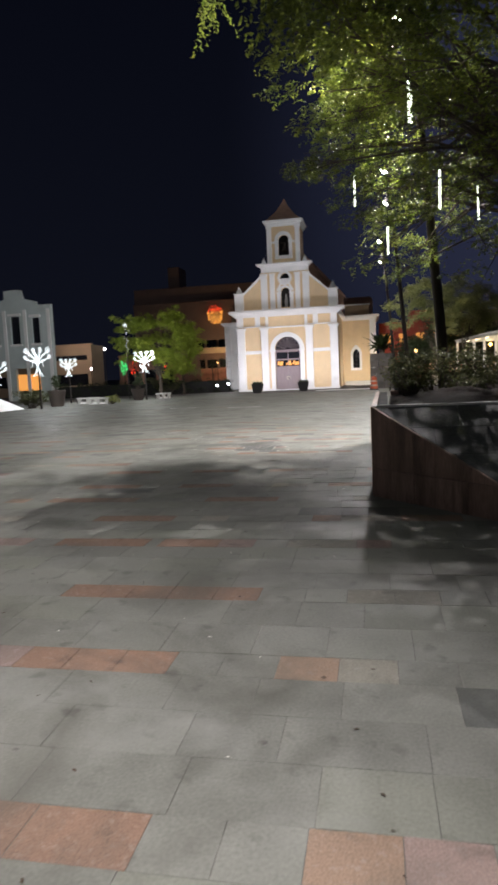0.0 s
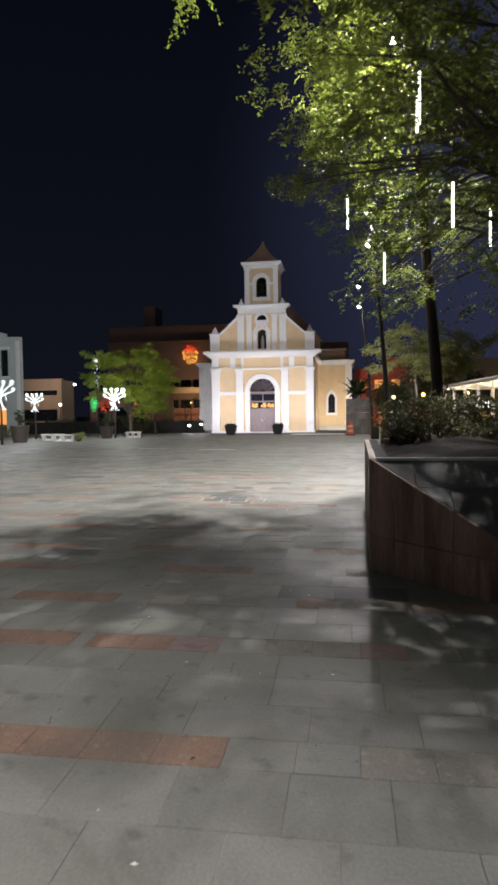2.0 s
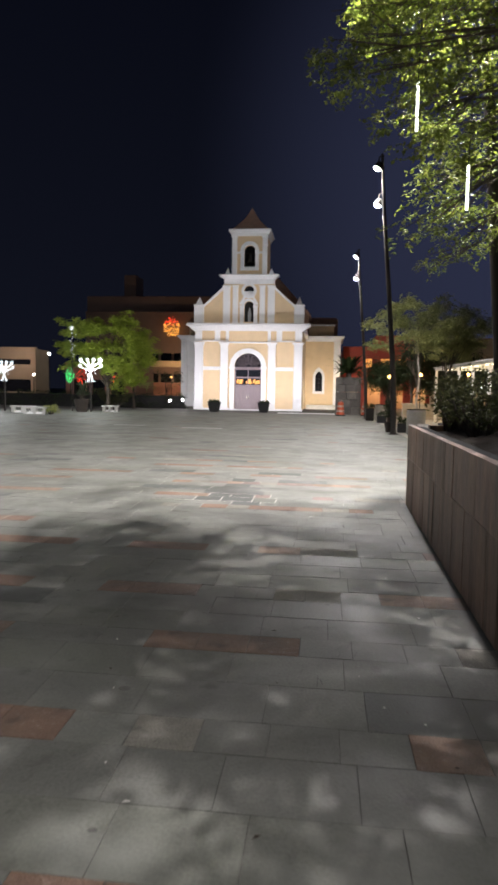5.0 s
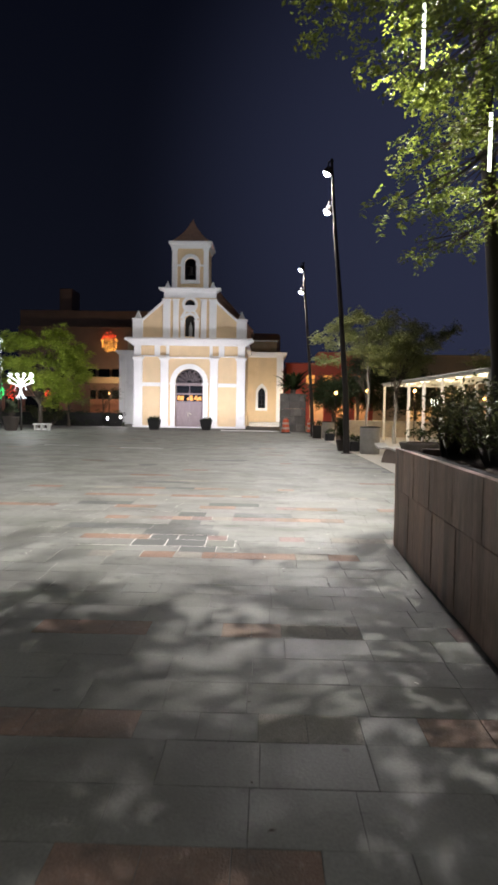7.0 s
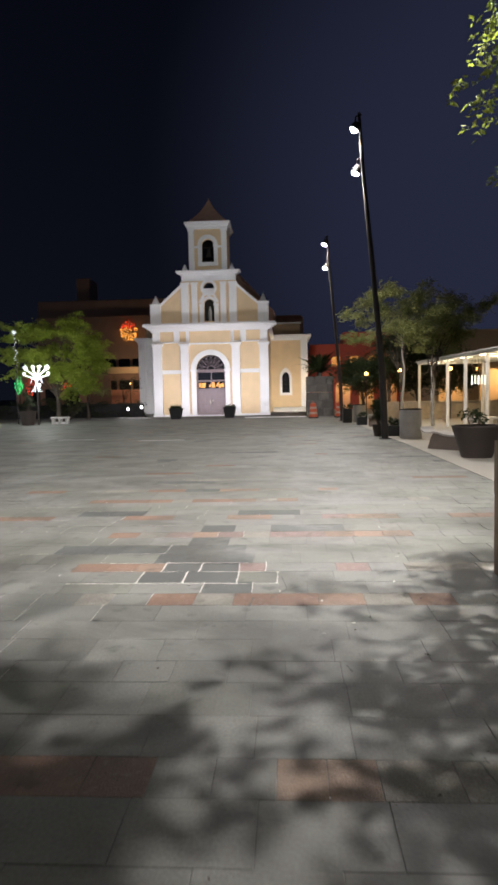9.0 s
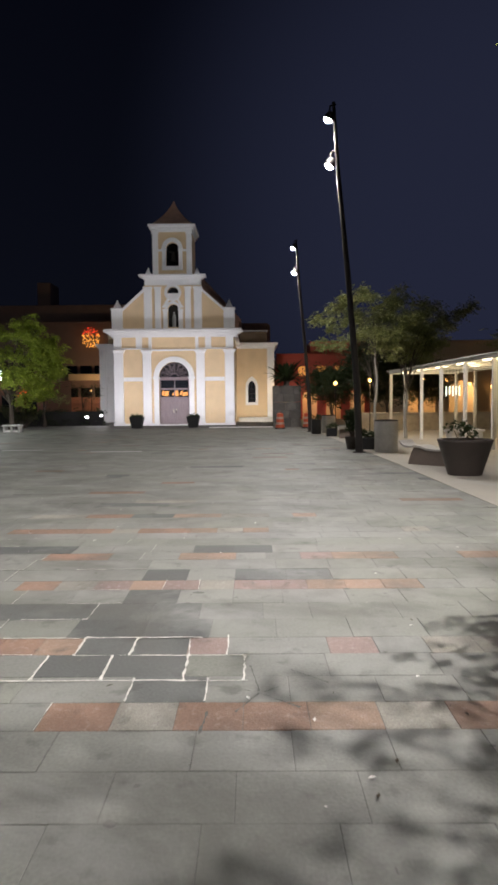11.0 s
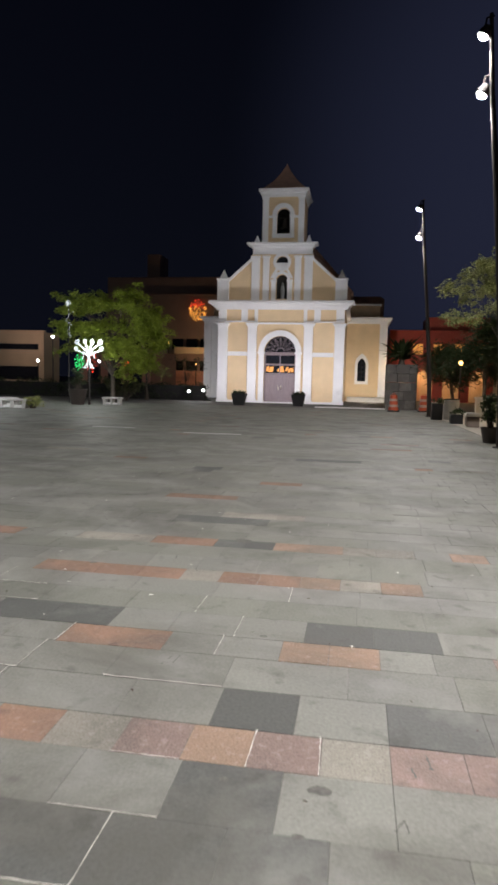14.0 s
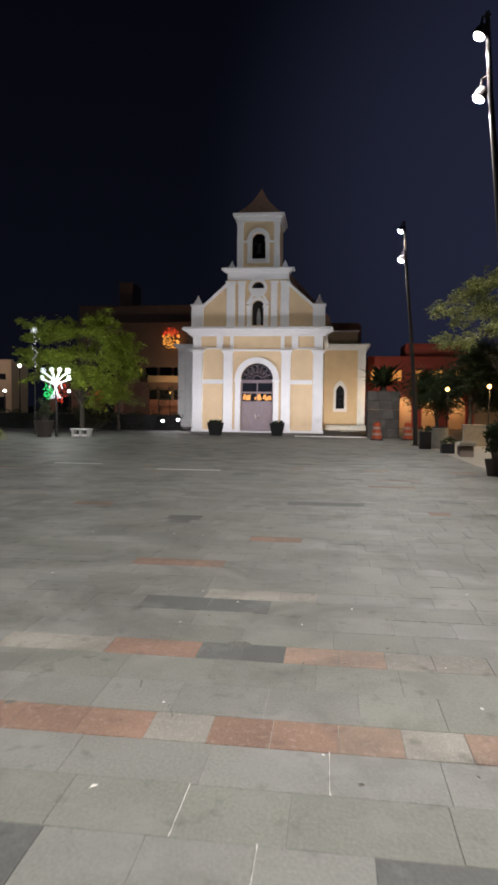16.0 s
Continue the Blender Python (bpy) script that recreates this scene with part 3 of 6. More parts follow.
# bell tower
TW = 1.55
bell = arch_hole(0, 0.5, 12.35, 13.72)
cp("tower_wall", pierced(bmesh.new(), -TW + 0.03, TW - 0.03, flat(11.7), flat(15.1), [bell], 0.1, 0.45), M_OCHRE)
cp("tower_wall", pierced(bmesh.new(), -TW + 0.03, TW - 0.03, flat(11.7), flat(15.1), [bell], 2.85, 3.2), M_OCHRE)
for s in (-1, 1):
    a, b = sorted((s * (TW - 0.38), s * (TW - 0.03)))
    cp("tower_wall", B(a, b, 0.45, 2.85, 11.7, 15.1), M_OCHRE)
    a, b = sorted((s * (TW - 0.44), s * TW))
    bm = B(a, b, -0.04, 0.12, 11.7, 14.98, 0.015)
    box(bm, a - 0.05, b + 0.05, -0.09, 0.16, 14.84, 15.0, 0.015)
    cp("pilaster", bm, M_WHITE)
    a, b = sorted((s * 0.5, s * 0.8))
    bm = B(a, b, -0.02, 0.12, 12.05, 13.6, 0.01)
    box(bm, a - 0.05, b + 0.05, -0.07, 0.12, 13.6, 13.72, 0.01)
    cp("bell_jamb", bm, M_WHITE)
    cp("tower_moulding", B(*sorted((s * 0.8, s * 1.11)), 0.02, 0.12, 13.5, 13.66), M_WHITE)
bm = pierced(bmesh.new(), -0.82, 0.82, flat(13.72), lambda x: 13.72 + math.sqrt(max(0.82 ** 2 - x * x, 0)), [arch_hole(0, 0.5, 13.0, 13.72)], -0.02, 0.12, breaks=[-0.82 * math.cos(math.pi * k / 20) for k in range(21)])
cp("bell_arch", bm, M_WHITE)
cp("bell_sill", B(-0.82, 0.82, -0.04, 0.42, 12.05, 12.35, 0.02), M_WHITE)
# dark sheet added for the shade inside the bell opening
cp("tower_dark", B(-1.1, 1.1, 1.5, 1.6, 11.75, 15.0), M_DARK)
bm = bmesh.new()
for out, z0, z1 in ((0.06, 15.0, 15.18), (0.16, 15.18, 15.38), (0.3, 15.38, 15.58)):
    box(bm, -TW - out, TW + out, 0.1 - out, 3.2 + out, z0, z1, 0.02)
cp("tower_cornice", bm, M_WHITE)
bm = bmesh.new()
prev = None
for k in range(11):
    f = k / 10
    r = 1.66 * ((1 - f) * 0.6 + 0.4 * (1 - f) ** 2.4)
    z = 15.58 + 2.3 * f
    ring = [bm.verts.new((i * r, 1.65 + j * r * 0.98, z)) for i, j in ((-1, -1), (1, -1), (1, 1), (-1, 1))] if k < 10 else [bm.verts.new((0, 1.65, z))]
    if prev:
        for i in range(4):
            q = list(dict.fromkeys((prev[i], prev[(i + 1) % 4], ring[(i + 1) % len(ring)], ring[i % len(ring)])))
            bm.faces.new(q)
    prev = ring
cp("tower_roof", bm, M_ROOF)
# bell
bm = lathe(bmesh.new(), [(0, 13.62), (0.1, 13.6), (0.16, 13.4), (0.2, 13.1), (0.32, 12.9), (0.3, 12.88), (0, 12.95)], 16, 0, 0.9)
tube(bm, [(-0.48, 0.9, 13.66), (0.48, 0.9, 13.66)], 0.05)
cp("bell", bm, M_METAL, smooth=True)
# roofs
for s in (-1, 1):
    bm = slab(bmesh.new(), [(0, 0.56, 11.3), (0, 26, 11.3), (s * 4.9, 26, 7.1), (s * 4.9, 0.56, 7.1)], (0, 0, -0.2))
    cp("nave_roof", bm, M_ROOF)
for s in (-1, 1):
    bm = slab(bmesh.new(), [(0, 9.0, 15.0), (0, 26, 15.0), (s * 5.2, 26, 9.3), (s * 5.2, 9.0, 9.3)], (0, 0, -0.25))
    cp("upper_roof", bm, M_ROOF)
    bm = prism(bmesh.new(), [(s * 5.0, 7.27), (s * 5.0, 9.2), (s * 5.2, 9.45), (s * 7.7, 9.45), (s * 8.0, 9.2), (s * 8.0, 7.27)], 13.2, 17.9)
    cp("transept_roof", bm, M_ROOF)
cp("upper_gable", prism(bmesh.new(), [(-5.0, 7.1), (5.0, 7.1), (5.0, 9.2), (0, 14.7), (-5.0, 9.2)], 9.05, 9.4), M_ROOF)
# transept wings
win = arch_hole(6.15, 0.36, 1.62, 3.05, True)


def wing(s):
    x0, x1 = sorted((s * 4.75, s * 8.25))
    holes = [(s * 6.15 - 0.36, s * 6.15 + 0.36, flat(1.62), (lambda x: win[3](abs(x))))] if s > 0 else []
    cp("wing_wall", pierced(bmesh.new(), x0, x1, flat(ZB), flat(6.75), holes, 10.3, 10.75), M_OCHRE if s > 0 else M_WHITE)
    a, b = sorted((s * 7.9, s * 8.25))
    cp("wing_wall", B(a, b, 10.75, 18, ZB, 6.75), M_OCHRE)
    a, b = sorted((s * 7.62, s * 8.3))
    bm = B(a, b, 10.14, 10.3, ZB, 6.7, 0.02)
    box(bm, a - 0.05, b + 0.05, 10.06, 10.32, ZB, ZB + 0.25, 0.01)
    cp("pilaster", bm, M_WHITE)
    bm = bmesh.new()
    for out, z0, z1 in ((0.1, 6.7, 6.88), (0.24, 6.88, 7.04), (0.4, 7.04, 7.25)):
        box(bm, x0 - (out if s < 0 else 0), x1 + (out if s > 0 else 0), 10.3 - out, 18, z0, z1, 0.02)
    cp("wing_cornice", bm, M_WHITE)
    a, b = sorted((s * 5.0, s * 7.6))
    cp("wing_parapet", B(a, b, 10.9, 11.3, 7.25, 8.35, 0.02), M_OCHRE)
    cp("wing_parapet_cap", B(a - 0.1, b + 0.1, 10.8, 11.4, 8.35, 8.5, 0.02), M_WHITE)
    a, b = sorted((s * 4.9, s * 8.6))
    cp("wing_plinth", B(a, b, 9.9, 10.3, ZB, ZB + 0.22, 0.02), M_WHITE)


wing(1)
wing(-1)
# pointed side window
bm = pierced(bmesh.new(), 6.15 - 0.6, 6.15 + 0.6, flat(1.36), lambda x: 3.05 + math.sqrt(max(1.2 ** 2 - (abs(x - 6.15) + 0.6) ** 2, 0)), [win], 10.2, 10.32, breaks=[6.15 - 0.6 * math.cos(math.pi * k / 20) for k in range(21)])
wframe = cp("pointed_window_frame", bm, M_WHITE)
cp("window_glass", B(5.75, 6.55, 10.6, 10.63, 1.6, 3.8), M_GLASS)
for z in (2.0, 2.45, 2.9):
    cp("glazing_bar", B(5.79, 6.51, 10.55, 10.6, z - 0.02, z + 0.02), M_METAL)
cp("glazing_bar", B(6.13, 6.17, 10.54, 10.6, 1.62, 3.6), M_METAL)
# side steps and low kerb beside the church
for k in range(3):
    cp("side_step", B(4.95, 8.6 + 0.3 * k, 8.9 - 0.32 * k, 9.9, ZB, ZB + 0.42 - 0.14 * k, 0.015), M_CONC)
# doors
DV = 0.28
cp("door_frame", pierced(bmesh.new(), -1.2, 1.2, flat(ZB + 0.1), flat(3.66), [(-1.1, -0.03, flat(ZB + 0.1), flat(1.98)), (0.03, 1.1, flat(ZB + 0.1), flat(1.98)), (-1.1, -0.03, flat(2.1), flat(2.66)), (0.03, 1.1, flat(2.1), flat(2.66)), (-1.1, -0.03, flat(2.8), flat(3.42)), (0.03, 1.1, flat(2.8), flat(3.42))], DV, DV + 0.12), M_WOOD)
for s in (-1, 1):
    x0, x1 = sorted((s * 0.035, s * 1.095))
    leaf = cp("door_leaf", pierced(bmesh.new(), x0, x1, flat(ZB + 0.11), flat(1.975), [(x0 + 0.13, x1 - 0.13, flat(0.1), flat(0.85)), (x0 + 0.13, x1 - 0.13, flat(1.0), flat(1.84))], DV + 0.02, DV + 0.08), M_WOOD)
    for z0, z1 in ((0.1, 0.85), (1.0, 1.84)):
        bm = B(x0 + 0.13, x1 - 0.13, DV + 0.045, DV + 0.07, z0, z1)
        box(bm, x0 + 0.2, x1 - 0.2, DV + 0.025, DV + 0.05, z0 + 0.07, z1 - 0.07, 0.012)
        for v in bm.verts:
            v.co.z -= ZB
        part("door_panel", bm, M_WOOD, leaf)
    bm = B(s * 0.1 - 0.02, s * 0.1 + 0.02, DV - 0.03, DV + 0.02, 0.82, 1.12, 0.008)
    for v in bm.verts:
        v.co.z -= ZB
    part("handle", bm, M_BRASS, leaf, "small pale metal handle")
    cp("transom_glass", B(x0 + 0.01, x1, DV + 0.05, DV + 0.07, 2.1, 2.66), M_GLASS)
    cp("transom_panel", B(x0 + 0.01, x1, DV + 0.05, DV + 0.07, 2.8, 3.42), M_GLASS)
# uneven glowing pieces before the transom glass imitate orange light in it
for x0, x1, z0, z1, lean in ((-1.04, -0.86, 2.2, 2.6, 0.03), (-0.84, -0.52, 2.16, 2.58, 0.05), (-0.2, -0.06, 2.2, 2.44, 0.02), (0.06, 0.34, 2.16, 2.62, -0.1), (0.38, 0.56, 2.24, 2.6, 0.12), (0.6, 0.78, 2.14, 2.46, 0.05), (0.84, 1.06, 2.18, 2.52, -0.04)):
    cp("lit_transom_pane", prism(bmesh.new(), [(x0, z0), (x1, z0 + 0.02), (x1 + lean, z1), (x0 + lean, z1 - 0.04)], DV + 0.034, DV + 0.046), M_ORANGE, "glowing orange piece set before the transom glass")
cp("fanlight_glass", pierced(bmesh.new(), -1.2, 1.2, flat(3.66), lambda x: 3.66 + math.sqrt(max(1.2 ** 2 - x * x, 0)), [], DV + 0.05, DV + 0.07, breaks=[-1.2 * math.cos(math.pi * k / 20) for k in range(21)]), M_GLASS)
for k in range(1, 8):
    a = math.pi * k / 8
    cp("fanlight_bar", tube(bmesh.new(), [(0.3 * math.cos(a), DV + 0.03, 3.66 + 0.3 * math.sin(a)), (1.19 * math.cos(a), DV + 0.03, 3.66 + 1.19 * math.sin(a))], 0.014, 6), M_WOOD)
for k in range(8):
    a = math.pi * (k + 0.5) / 8
    for rc, rr in ((0.96, 0.15), (0.64, 0.1)):
        cp("fanlight_ring", tube(bmesh.new(), [(rc * math.cos(a) + rr * math.cos(q * math.pi / 6), DV + 0.03, 3.66 + rc * math.sin(a) + rr * math.sin(q * math.pi / 6)) for q in range(13)], 0.012, 5), M_WOOD)
cp("fanlight_hub", tube(bmesh.new(), [(0.32 * math.cos(math.pi * k / 10), DV + 0.03, 3.66 + 0.32 * math.sin(math.pi * k / 10)) for k in range(11)], 0.03, 6), M_WOOD)
# dark sheet added for the shade behind the doors
cp("interior_dark", B(-1.6, 1.6, 1.4, 1.5, ZB, 5.2), M_DARK)

# ---- light poles ----


def light_pole(px, py):
    z = gz(py)
    p = thing("light_pole", (px, py, z), "tall dark metal light pole with white floodlight heads", "street lamp", group="plaza light poles")
    tx, ty = -0.72, 0.5
    part("shaft", tube(bmesh.new(), [(0, 0, 0), (tx * 0.1, ty * 0.1, 2.2), (tx * 0.45, ty * 0.45, 5.5), (tx * 0.85, ty * 0.85, 8.8), (tx, ty, 10.7)], [0.115, 0.105, 0.085, 0.065, 0.05], 14), M_METAL, p, smooth=True)
    part("base_plate", lathe(bmesh.new(), [(0, 0.03), (0.19, 0.03), (0.2, 0.0), (0, 0)], 16), M_METAL, p)
    for hx, hy, hz in HEADS:
        hz -= z
        part("bracket", tube(bmesh.new(), [(tx * 0.9, ty * 0.9, hz + 0.42), (hx - 0.02, hy, hz + 0.4), (hx - 0.06, hy, hz + 0.16)], 0.03, 8), M_METAL, p)
        bm = lathe(bmesh.new(), [(0, 0.2), (0.1, 0.18), (0.15, 0.06), (0.17, -0.06), (0.15, -0.07), (0, -0.05)], 18)
        m = pose(hx - 0.06, hy, hz + 0.04, 0, 28, 0)
        bm.transform(m)
        head = part("head", bm, M_METAL, p, smooth=True)
        bm = lathe(bmesh.new(), [(0, -0.15), (0.06, -0.14), (0.11, -0.11), (0.14, -0.05), (0.13, -0.04), (0, -0.04)], 18)
        bm.transform(m)
        part("lens", bm, M_LAMP, head, "bright white lens")
    return p


for px, py in POLES:
    light_pole(px, py)

# ---- trees and shrubs ----


def grow_tree(name, place, label, height, trunk_r, clumps, leaf_mat, bark, leaf, per, seed, first=0.35, droop=0.0, lean=(0, 0), fronds=(), tight=0.5, tufts=0):
    """A tapered trunk, limbs to every clump, and leaves about the clumps. Clumps: x, y, z from the foot, radius."""
    rng = random.Random(seed)
    t = thing(name, place, label, "tree")
    bm = bmesh.new()
    top = Vector((lean[0], lean[1], height))
    pts = [top * (k / 6) + Vector((0.05 * math.sin(k * 1.7 + seed), 0.05 * math.cos(k * 2.1 + seed), 0)) * (k > 0) for k in range(7)]
    tube(bm, pts, [trunk_r * (1.25 if k == 0 else 1 - 0.11 * k) for k in range(7)], 10)
    part("trunk", bm, bark, t, smooth=True)
    bm = bmesh.new()
    for cx, cy, cz, r in clumps:
        c = Vector((cx, cy, cz))
        s = top * rng.uniform(first, 0.98)
        mid = s.lerp(c, 0.5) + Vector((0, 0, 0.12 * (c - s).length * (1 - droop)))
        j = Vector((rng.uniform(-1, 1), rng.uniform(-1, 1), rng.uniform(-0.5, 1))) * 0.1 * (c - s).length
        tube(bm, [s, s.lerp(mid, 0.5) + j * 0.6, mid + j, mid.lerp(c, 0.55) + j * 0.5, c], [trunk_r * 0.26, trunk_r * 0.18, trunk_r * 0.11, trunk_r * 0.06, trunk_r * 0.02], 6)
        for _ in range(3):
            d = Vector((rng.uniform(-1, 1), rng.uniform(-1, 1), rng.uniform(-0.8, 0.4))).normalized() * r * 0.8
            tube(bm, [mid.lerp(c, 0.7) + j * 0.4, c + d], [trunk_r * 0.05, 0.004], 5)
    part("branchwork", bm, M_BARK, t, smooth=True)
    bm = bmesh.new()
    if tufts:
        clumps = [(cx + rng.gauss(0, 0.5) * r, cy + rng.gauss(0, 0.5) * r, cz + rng.gauss(0, 0.36) * r, r * rng.uniform(0.4, 0.55)) if r > 0.3 else (cx, cy, cz, r) for cx, cy, cz, r in clumps for _ in range(tufts if r > 0.3 else 1)]
    for cx, cy, cz, r in clumps:
        c = Vector((cx, cy, cz))
        out = Vector((cx - lean[0], cy - lean[1], 0)).normalized()
        for _ in range(max(8, int(per * r * r))):
            d = Vector((rng.gauss(0, tight), rng.gauss(0, tight), rng.gauss(0, tight * 0.68))) * r
            way = out * 0.7 + Vector((rng.uniform(-1, 1), rng.uniform(-1, 1), rng.uniform(-0.35, 0.45)))
            spray(bm, c + d, way, rng.uniform(0.45, 0.95) * max(r, 0.35) * 0.8, leaf, rng, droop + 0.35)
    for (ax, ay, az), (fx, fy, fz), length, wide, strands in fronds:
        # strands hanging from the end of a thin bough
        for _ in range(strands):
            q = Vector((rng.gauss(0, 0.5) * wide, rng.gauss(0, 0.5) * wide, rng.uniform(-0.12, 0.12)))
            spray(bm, Vector((fx, fy, fz)) + q, (rng.uniform(-0.25, 0.25), rng.uniform(-0.25, 0.25), -1), length * rng.uniform(0.55, 1.0), leaf, rng, 0.4)
    part("crown", bm, leaf_mat, t, "uneven leafy crown")
    for a, f, length, wide, strands in fronds:
        a, f = Vector(a), Vector(f)
        mid = a.lerp(f, 0.6) + Vector((0, 0, 0.16 * (f - a).length))
        part("bough", tube(bmesh.new(), [a, mid, f, f - Vector((0, 0, length * 0.6))], [0.03, 0.018, 0.01, 0.003], 6), M_BARK, t, smooth=True)
    return t


def crown_clumps(centre, half, count, r0, r1, seed, hollow=0.35):
    rng = random.Random(seed)
    out = []
    while len(out) < count:
        p = Vector((rng.uniform(-1, 1), rng.uniform(-1, 1), rng.uniform(-1, 1)))
        if hollow < p.length < 1:
            out.append((centre[0] + p.x * half[0], centre[1] + p.y * half[1], centre[2] + p.z * half[2], rng.uniform(r0, r1)))
    return out


# big tree standing in the planter, with drooping branches over the plaza
TX, TY, TZ = 10.7, -51.2, 1.05
# clumps added to deepen the crown's shadow on the plaza
big = [(7.9, -49.9, 4.7, 0.6), (8.2, -50.5, 4.3, 0.6), (7.75, -50.3, 4.5, 0.45), (8.4, -49.4, 4.6, 0.6), (7.4, -49.3, 6.0, 0.8), (8.0, -49.5, 6.8, 0.8), (7.9, -48.4, 6.9, 0.7), (8.3, -50.2, 6.3, 0.9)]
big += [(7.2, -49.6, 5.15, 0.5), (7.0, -50.3, 5.0, 0.4), (7.8, -49.0, 5.7, 0.7), (8.4, -48.7, 6.6, 0.8), (7.3, -50.6, 5.6, 0.6), (8.0, -50.3, 5.2, 0.7), (7.5, -51.2, 6.0, 0.7), (8.3, -51.6, 5.5, 0.8), (7.6, -55.9, 4.6, 0.3), (7.9, -54.9, 4.5, 0.5), (8.5, -54.4, 4.3, 0.6), (8.6, -55.6, 4.4, 0.6), (9.3, -55.0, 4.0, 0.7),
       (6.9, -50.0, 5.3, 0.55), (7.6, -49.8, 5.45, 0.6), (8.3, -49.7, 5.6, 0.7), (7.6, -48.8, 6.3, 0.6),
       (7.45, -55.6, 4.7, 0.4), (7.55, -55.5, 5.2, 0.5), (7.9, -55.3, 5.0, 0.5), (7.35, -55.7, 5.7, 0.5), (8.2, -55.2, 4.9, 0.6), (8.0, -54.6, 5.6, 0.8),
       (7.9, -48.3, 5.3, 0.55), (8.4, -48.4, 5.0, 0.6), (8.1, -48.9, 3.7, 0.4), (8.4, -48.9, 4.1, 0.55), (8.8, -48.8, 3.6, 0.5), (9.0, -49.2, 4.4, 0.7),
       (8.9, -50.6, 4.6, 0.8), (9.2, -52.0, 4.2, 0.8), (8.8, -52.6, 5.2, 0.9), (9.4, -53.4, 4.6, 0.9), (9.0, -51.4, 6.0, 1.0), (9.6, -50.0, 5.6, 1.0), (7.4, -53.4, 7.4, 0.8), (7.9, -52.4, 6.4, 0.7),
       (9.9, -49.0, 5.2, 1.0), (10.4, -49.6, 6.8, 1.2), (11.5, -51, 6.5, 1.4), (10.0, -53.8, 6.2, 1.2), (9.0, -54.6, 6.6, 1.0), (11, -55, 5.6, 1.2), (12.2, -53, 5.4, 1.3), (11.8, -49.2, 5.2, 1.2), (10.4, -52, 8.0, 1.4), (10.4, -47.6, 5.4, 0.9), (9.8, -55.8, 5.2, 0.8)]
big += [(8.25, -47.2, 4.2, 0.26), (8.65, -47.3, 4.3, 0.42), (8.12, -47.62, 4.45, 0.24), (8.6, -47.7, 4.65, 0.42), (8.3, -47.62, 3.46, 0.24), (8.7, -47.7, 3.65, 0.38), (9.0, -47.6, 4.0, 0.5), (8.0, -47.5, 5.5, 0.18), (8.35, -47.5, 5.5, 0.36), (8.5, -47.4, 5.3, 0.55),
        # high clumps out of view, added to shade the paving
        (7.4, -48.0, 6.5, 0.5), (7.9, -48.15, 6.9, 0.4), (7.5, -47.3, 7.4, 0.35)]
big += [(9.3, -50.8, 3.6, 0.6), (9.9, -50.4, 3.3, 0.6), (10.6, -50.2, 3.4, 0.7), (11.3, -50.6, 3.3, 0.7), (10.1, -51.8, 3.7, 0.7), (11.0, -52.2, 3.9, 0.7), (11.9, -51.4, 3.9, 0.8), (9.6, -51.6, 4.4, 0.7), (12.4, -50.4, 3.9, 0.8), (10.9, -49.4, 4.0, 0.7), (9.7, -49.7, 4.2, 0.6)]
# more clumps added to block lamplight beside the planter
big += [(8.45, -48.2, 6.0, 0.4), (8.3, -48.3, 5.6, 0.4), (8.1, -48.2, 7.2, 0.4), (8.0, -48.6, 6.3, 0.4), (7.25, -48.35, 7.0, 0.42), (7.55, -48.15, 7.3, 0.4)]
# dense upper clumps, mostly unseen, added under the pole's heads to dapple its light
crown_rng = random.Random(19)
for cx in (7.4, 7.75, 8.15, 8.6):
    for cy in (-48.2, -48.75, -49.3, -49.85, -50.4):
        big.append((cx + crown_rng.uniform(-0.2, 0.2), cy - 0.175 * (8.6 - cx) + crown_rng.uniform(-0.2, 0.2), crown_rng.uniform(6.5, 7.9), crown_rng.uniform(0.38, 0.52)))
grow_tree("planter_tree", (TX, TY, TZ), "large tree with drooping fine-leaved green branches in the planter", 4.6, 0.2,
          [(x - TX, y - TY, z - TZ, r) for x, y, z, r in big], M_LEAF, M_BARK, 0.06, 185, 11, droop=0.6, first=0.5, tight=0.38, tufts=4,
          fronds=[((ax - TX, ay - TY, az - TZ), (hx - TX, hy - TY, hz - TZ), l, wd, n) for (ax, ay, az), (hx, hy, hz), l, wd, n in (
              ((8.6, -54.2, 6.4), (7.22, -55.8, 5.75), 1.5, 0.2, 30), ((8.8, -54.4, 6.2), (7.45, -55.5, 5.6), 1.45, 0.26, 34), ((9.0, -54.4, 6.2), (7.95, -55.2, 5.6), 1.4, 0.24, 32),
              ((9.0, -54.2, 6.0), (8.3, -54.7, 5.5), 1.3, 0.28, 32), ((9.4, -54.6, 6.2), (8.7, -55.2, 5.5), 1.3, 0.28, 34), ((8.2, -52.0, 7.6), (5.78, -51.85, 7.35), 1.1, 0.14, 16))])

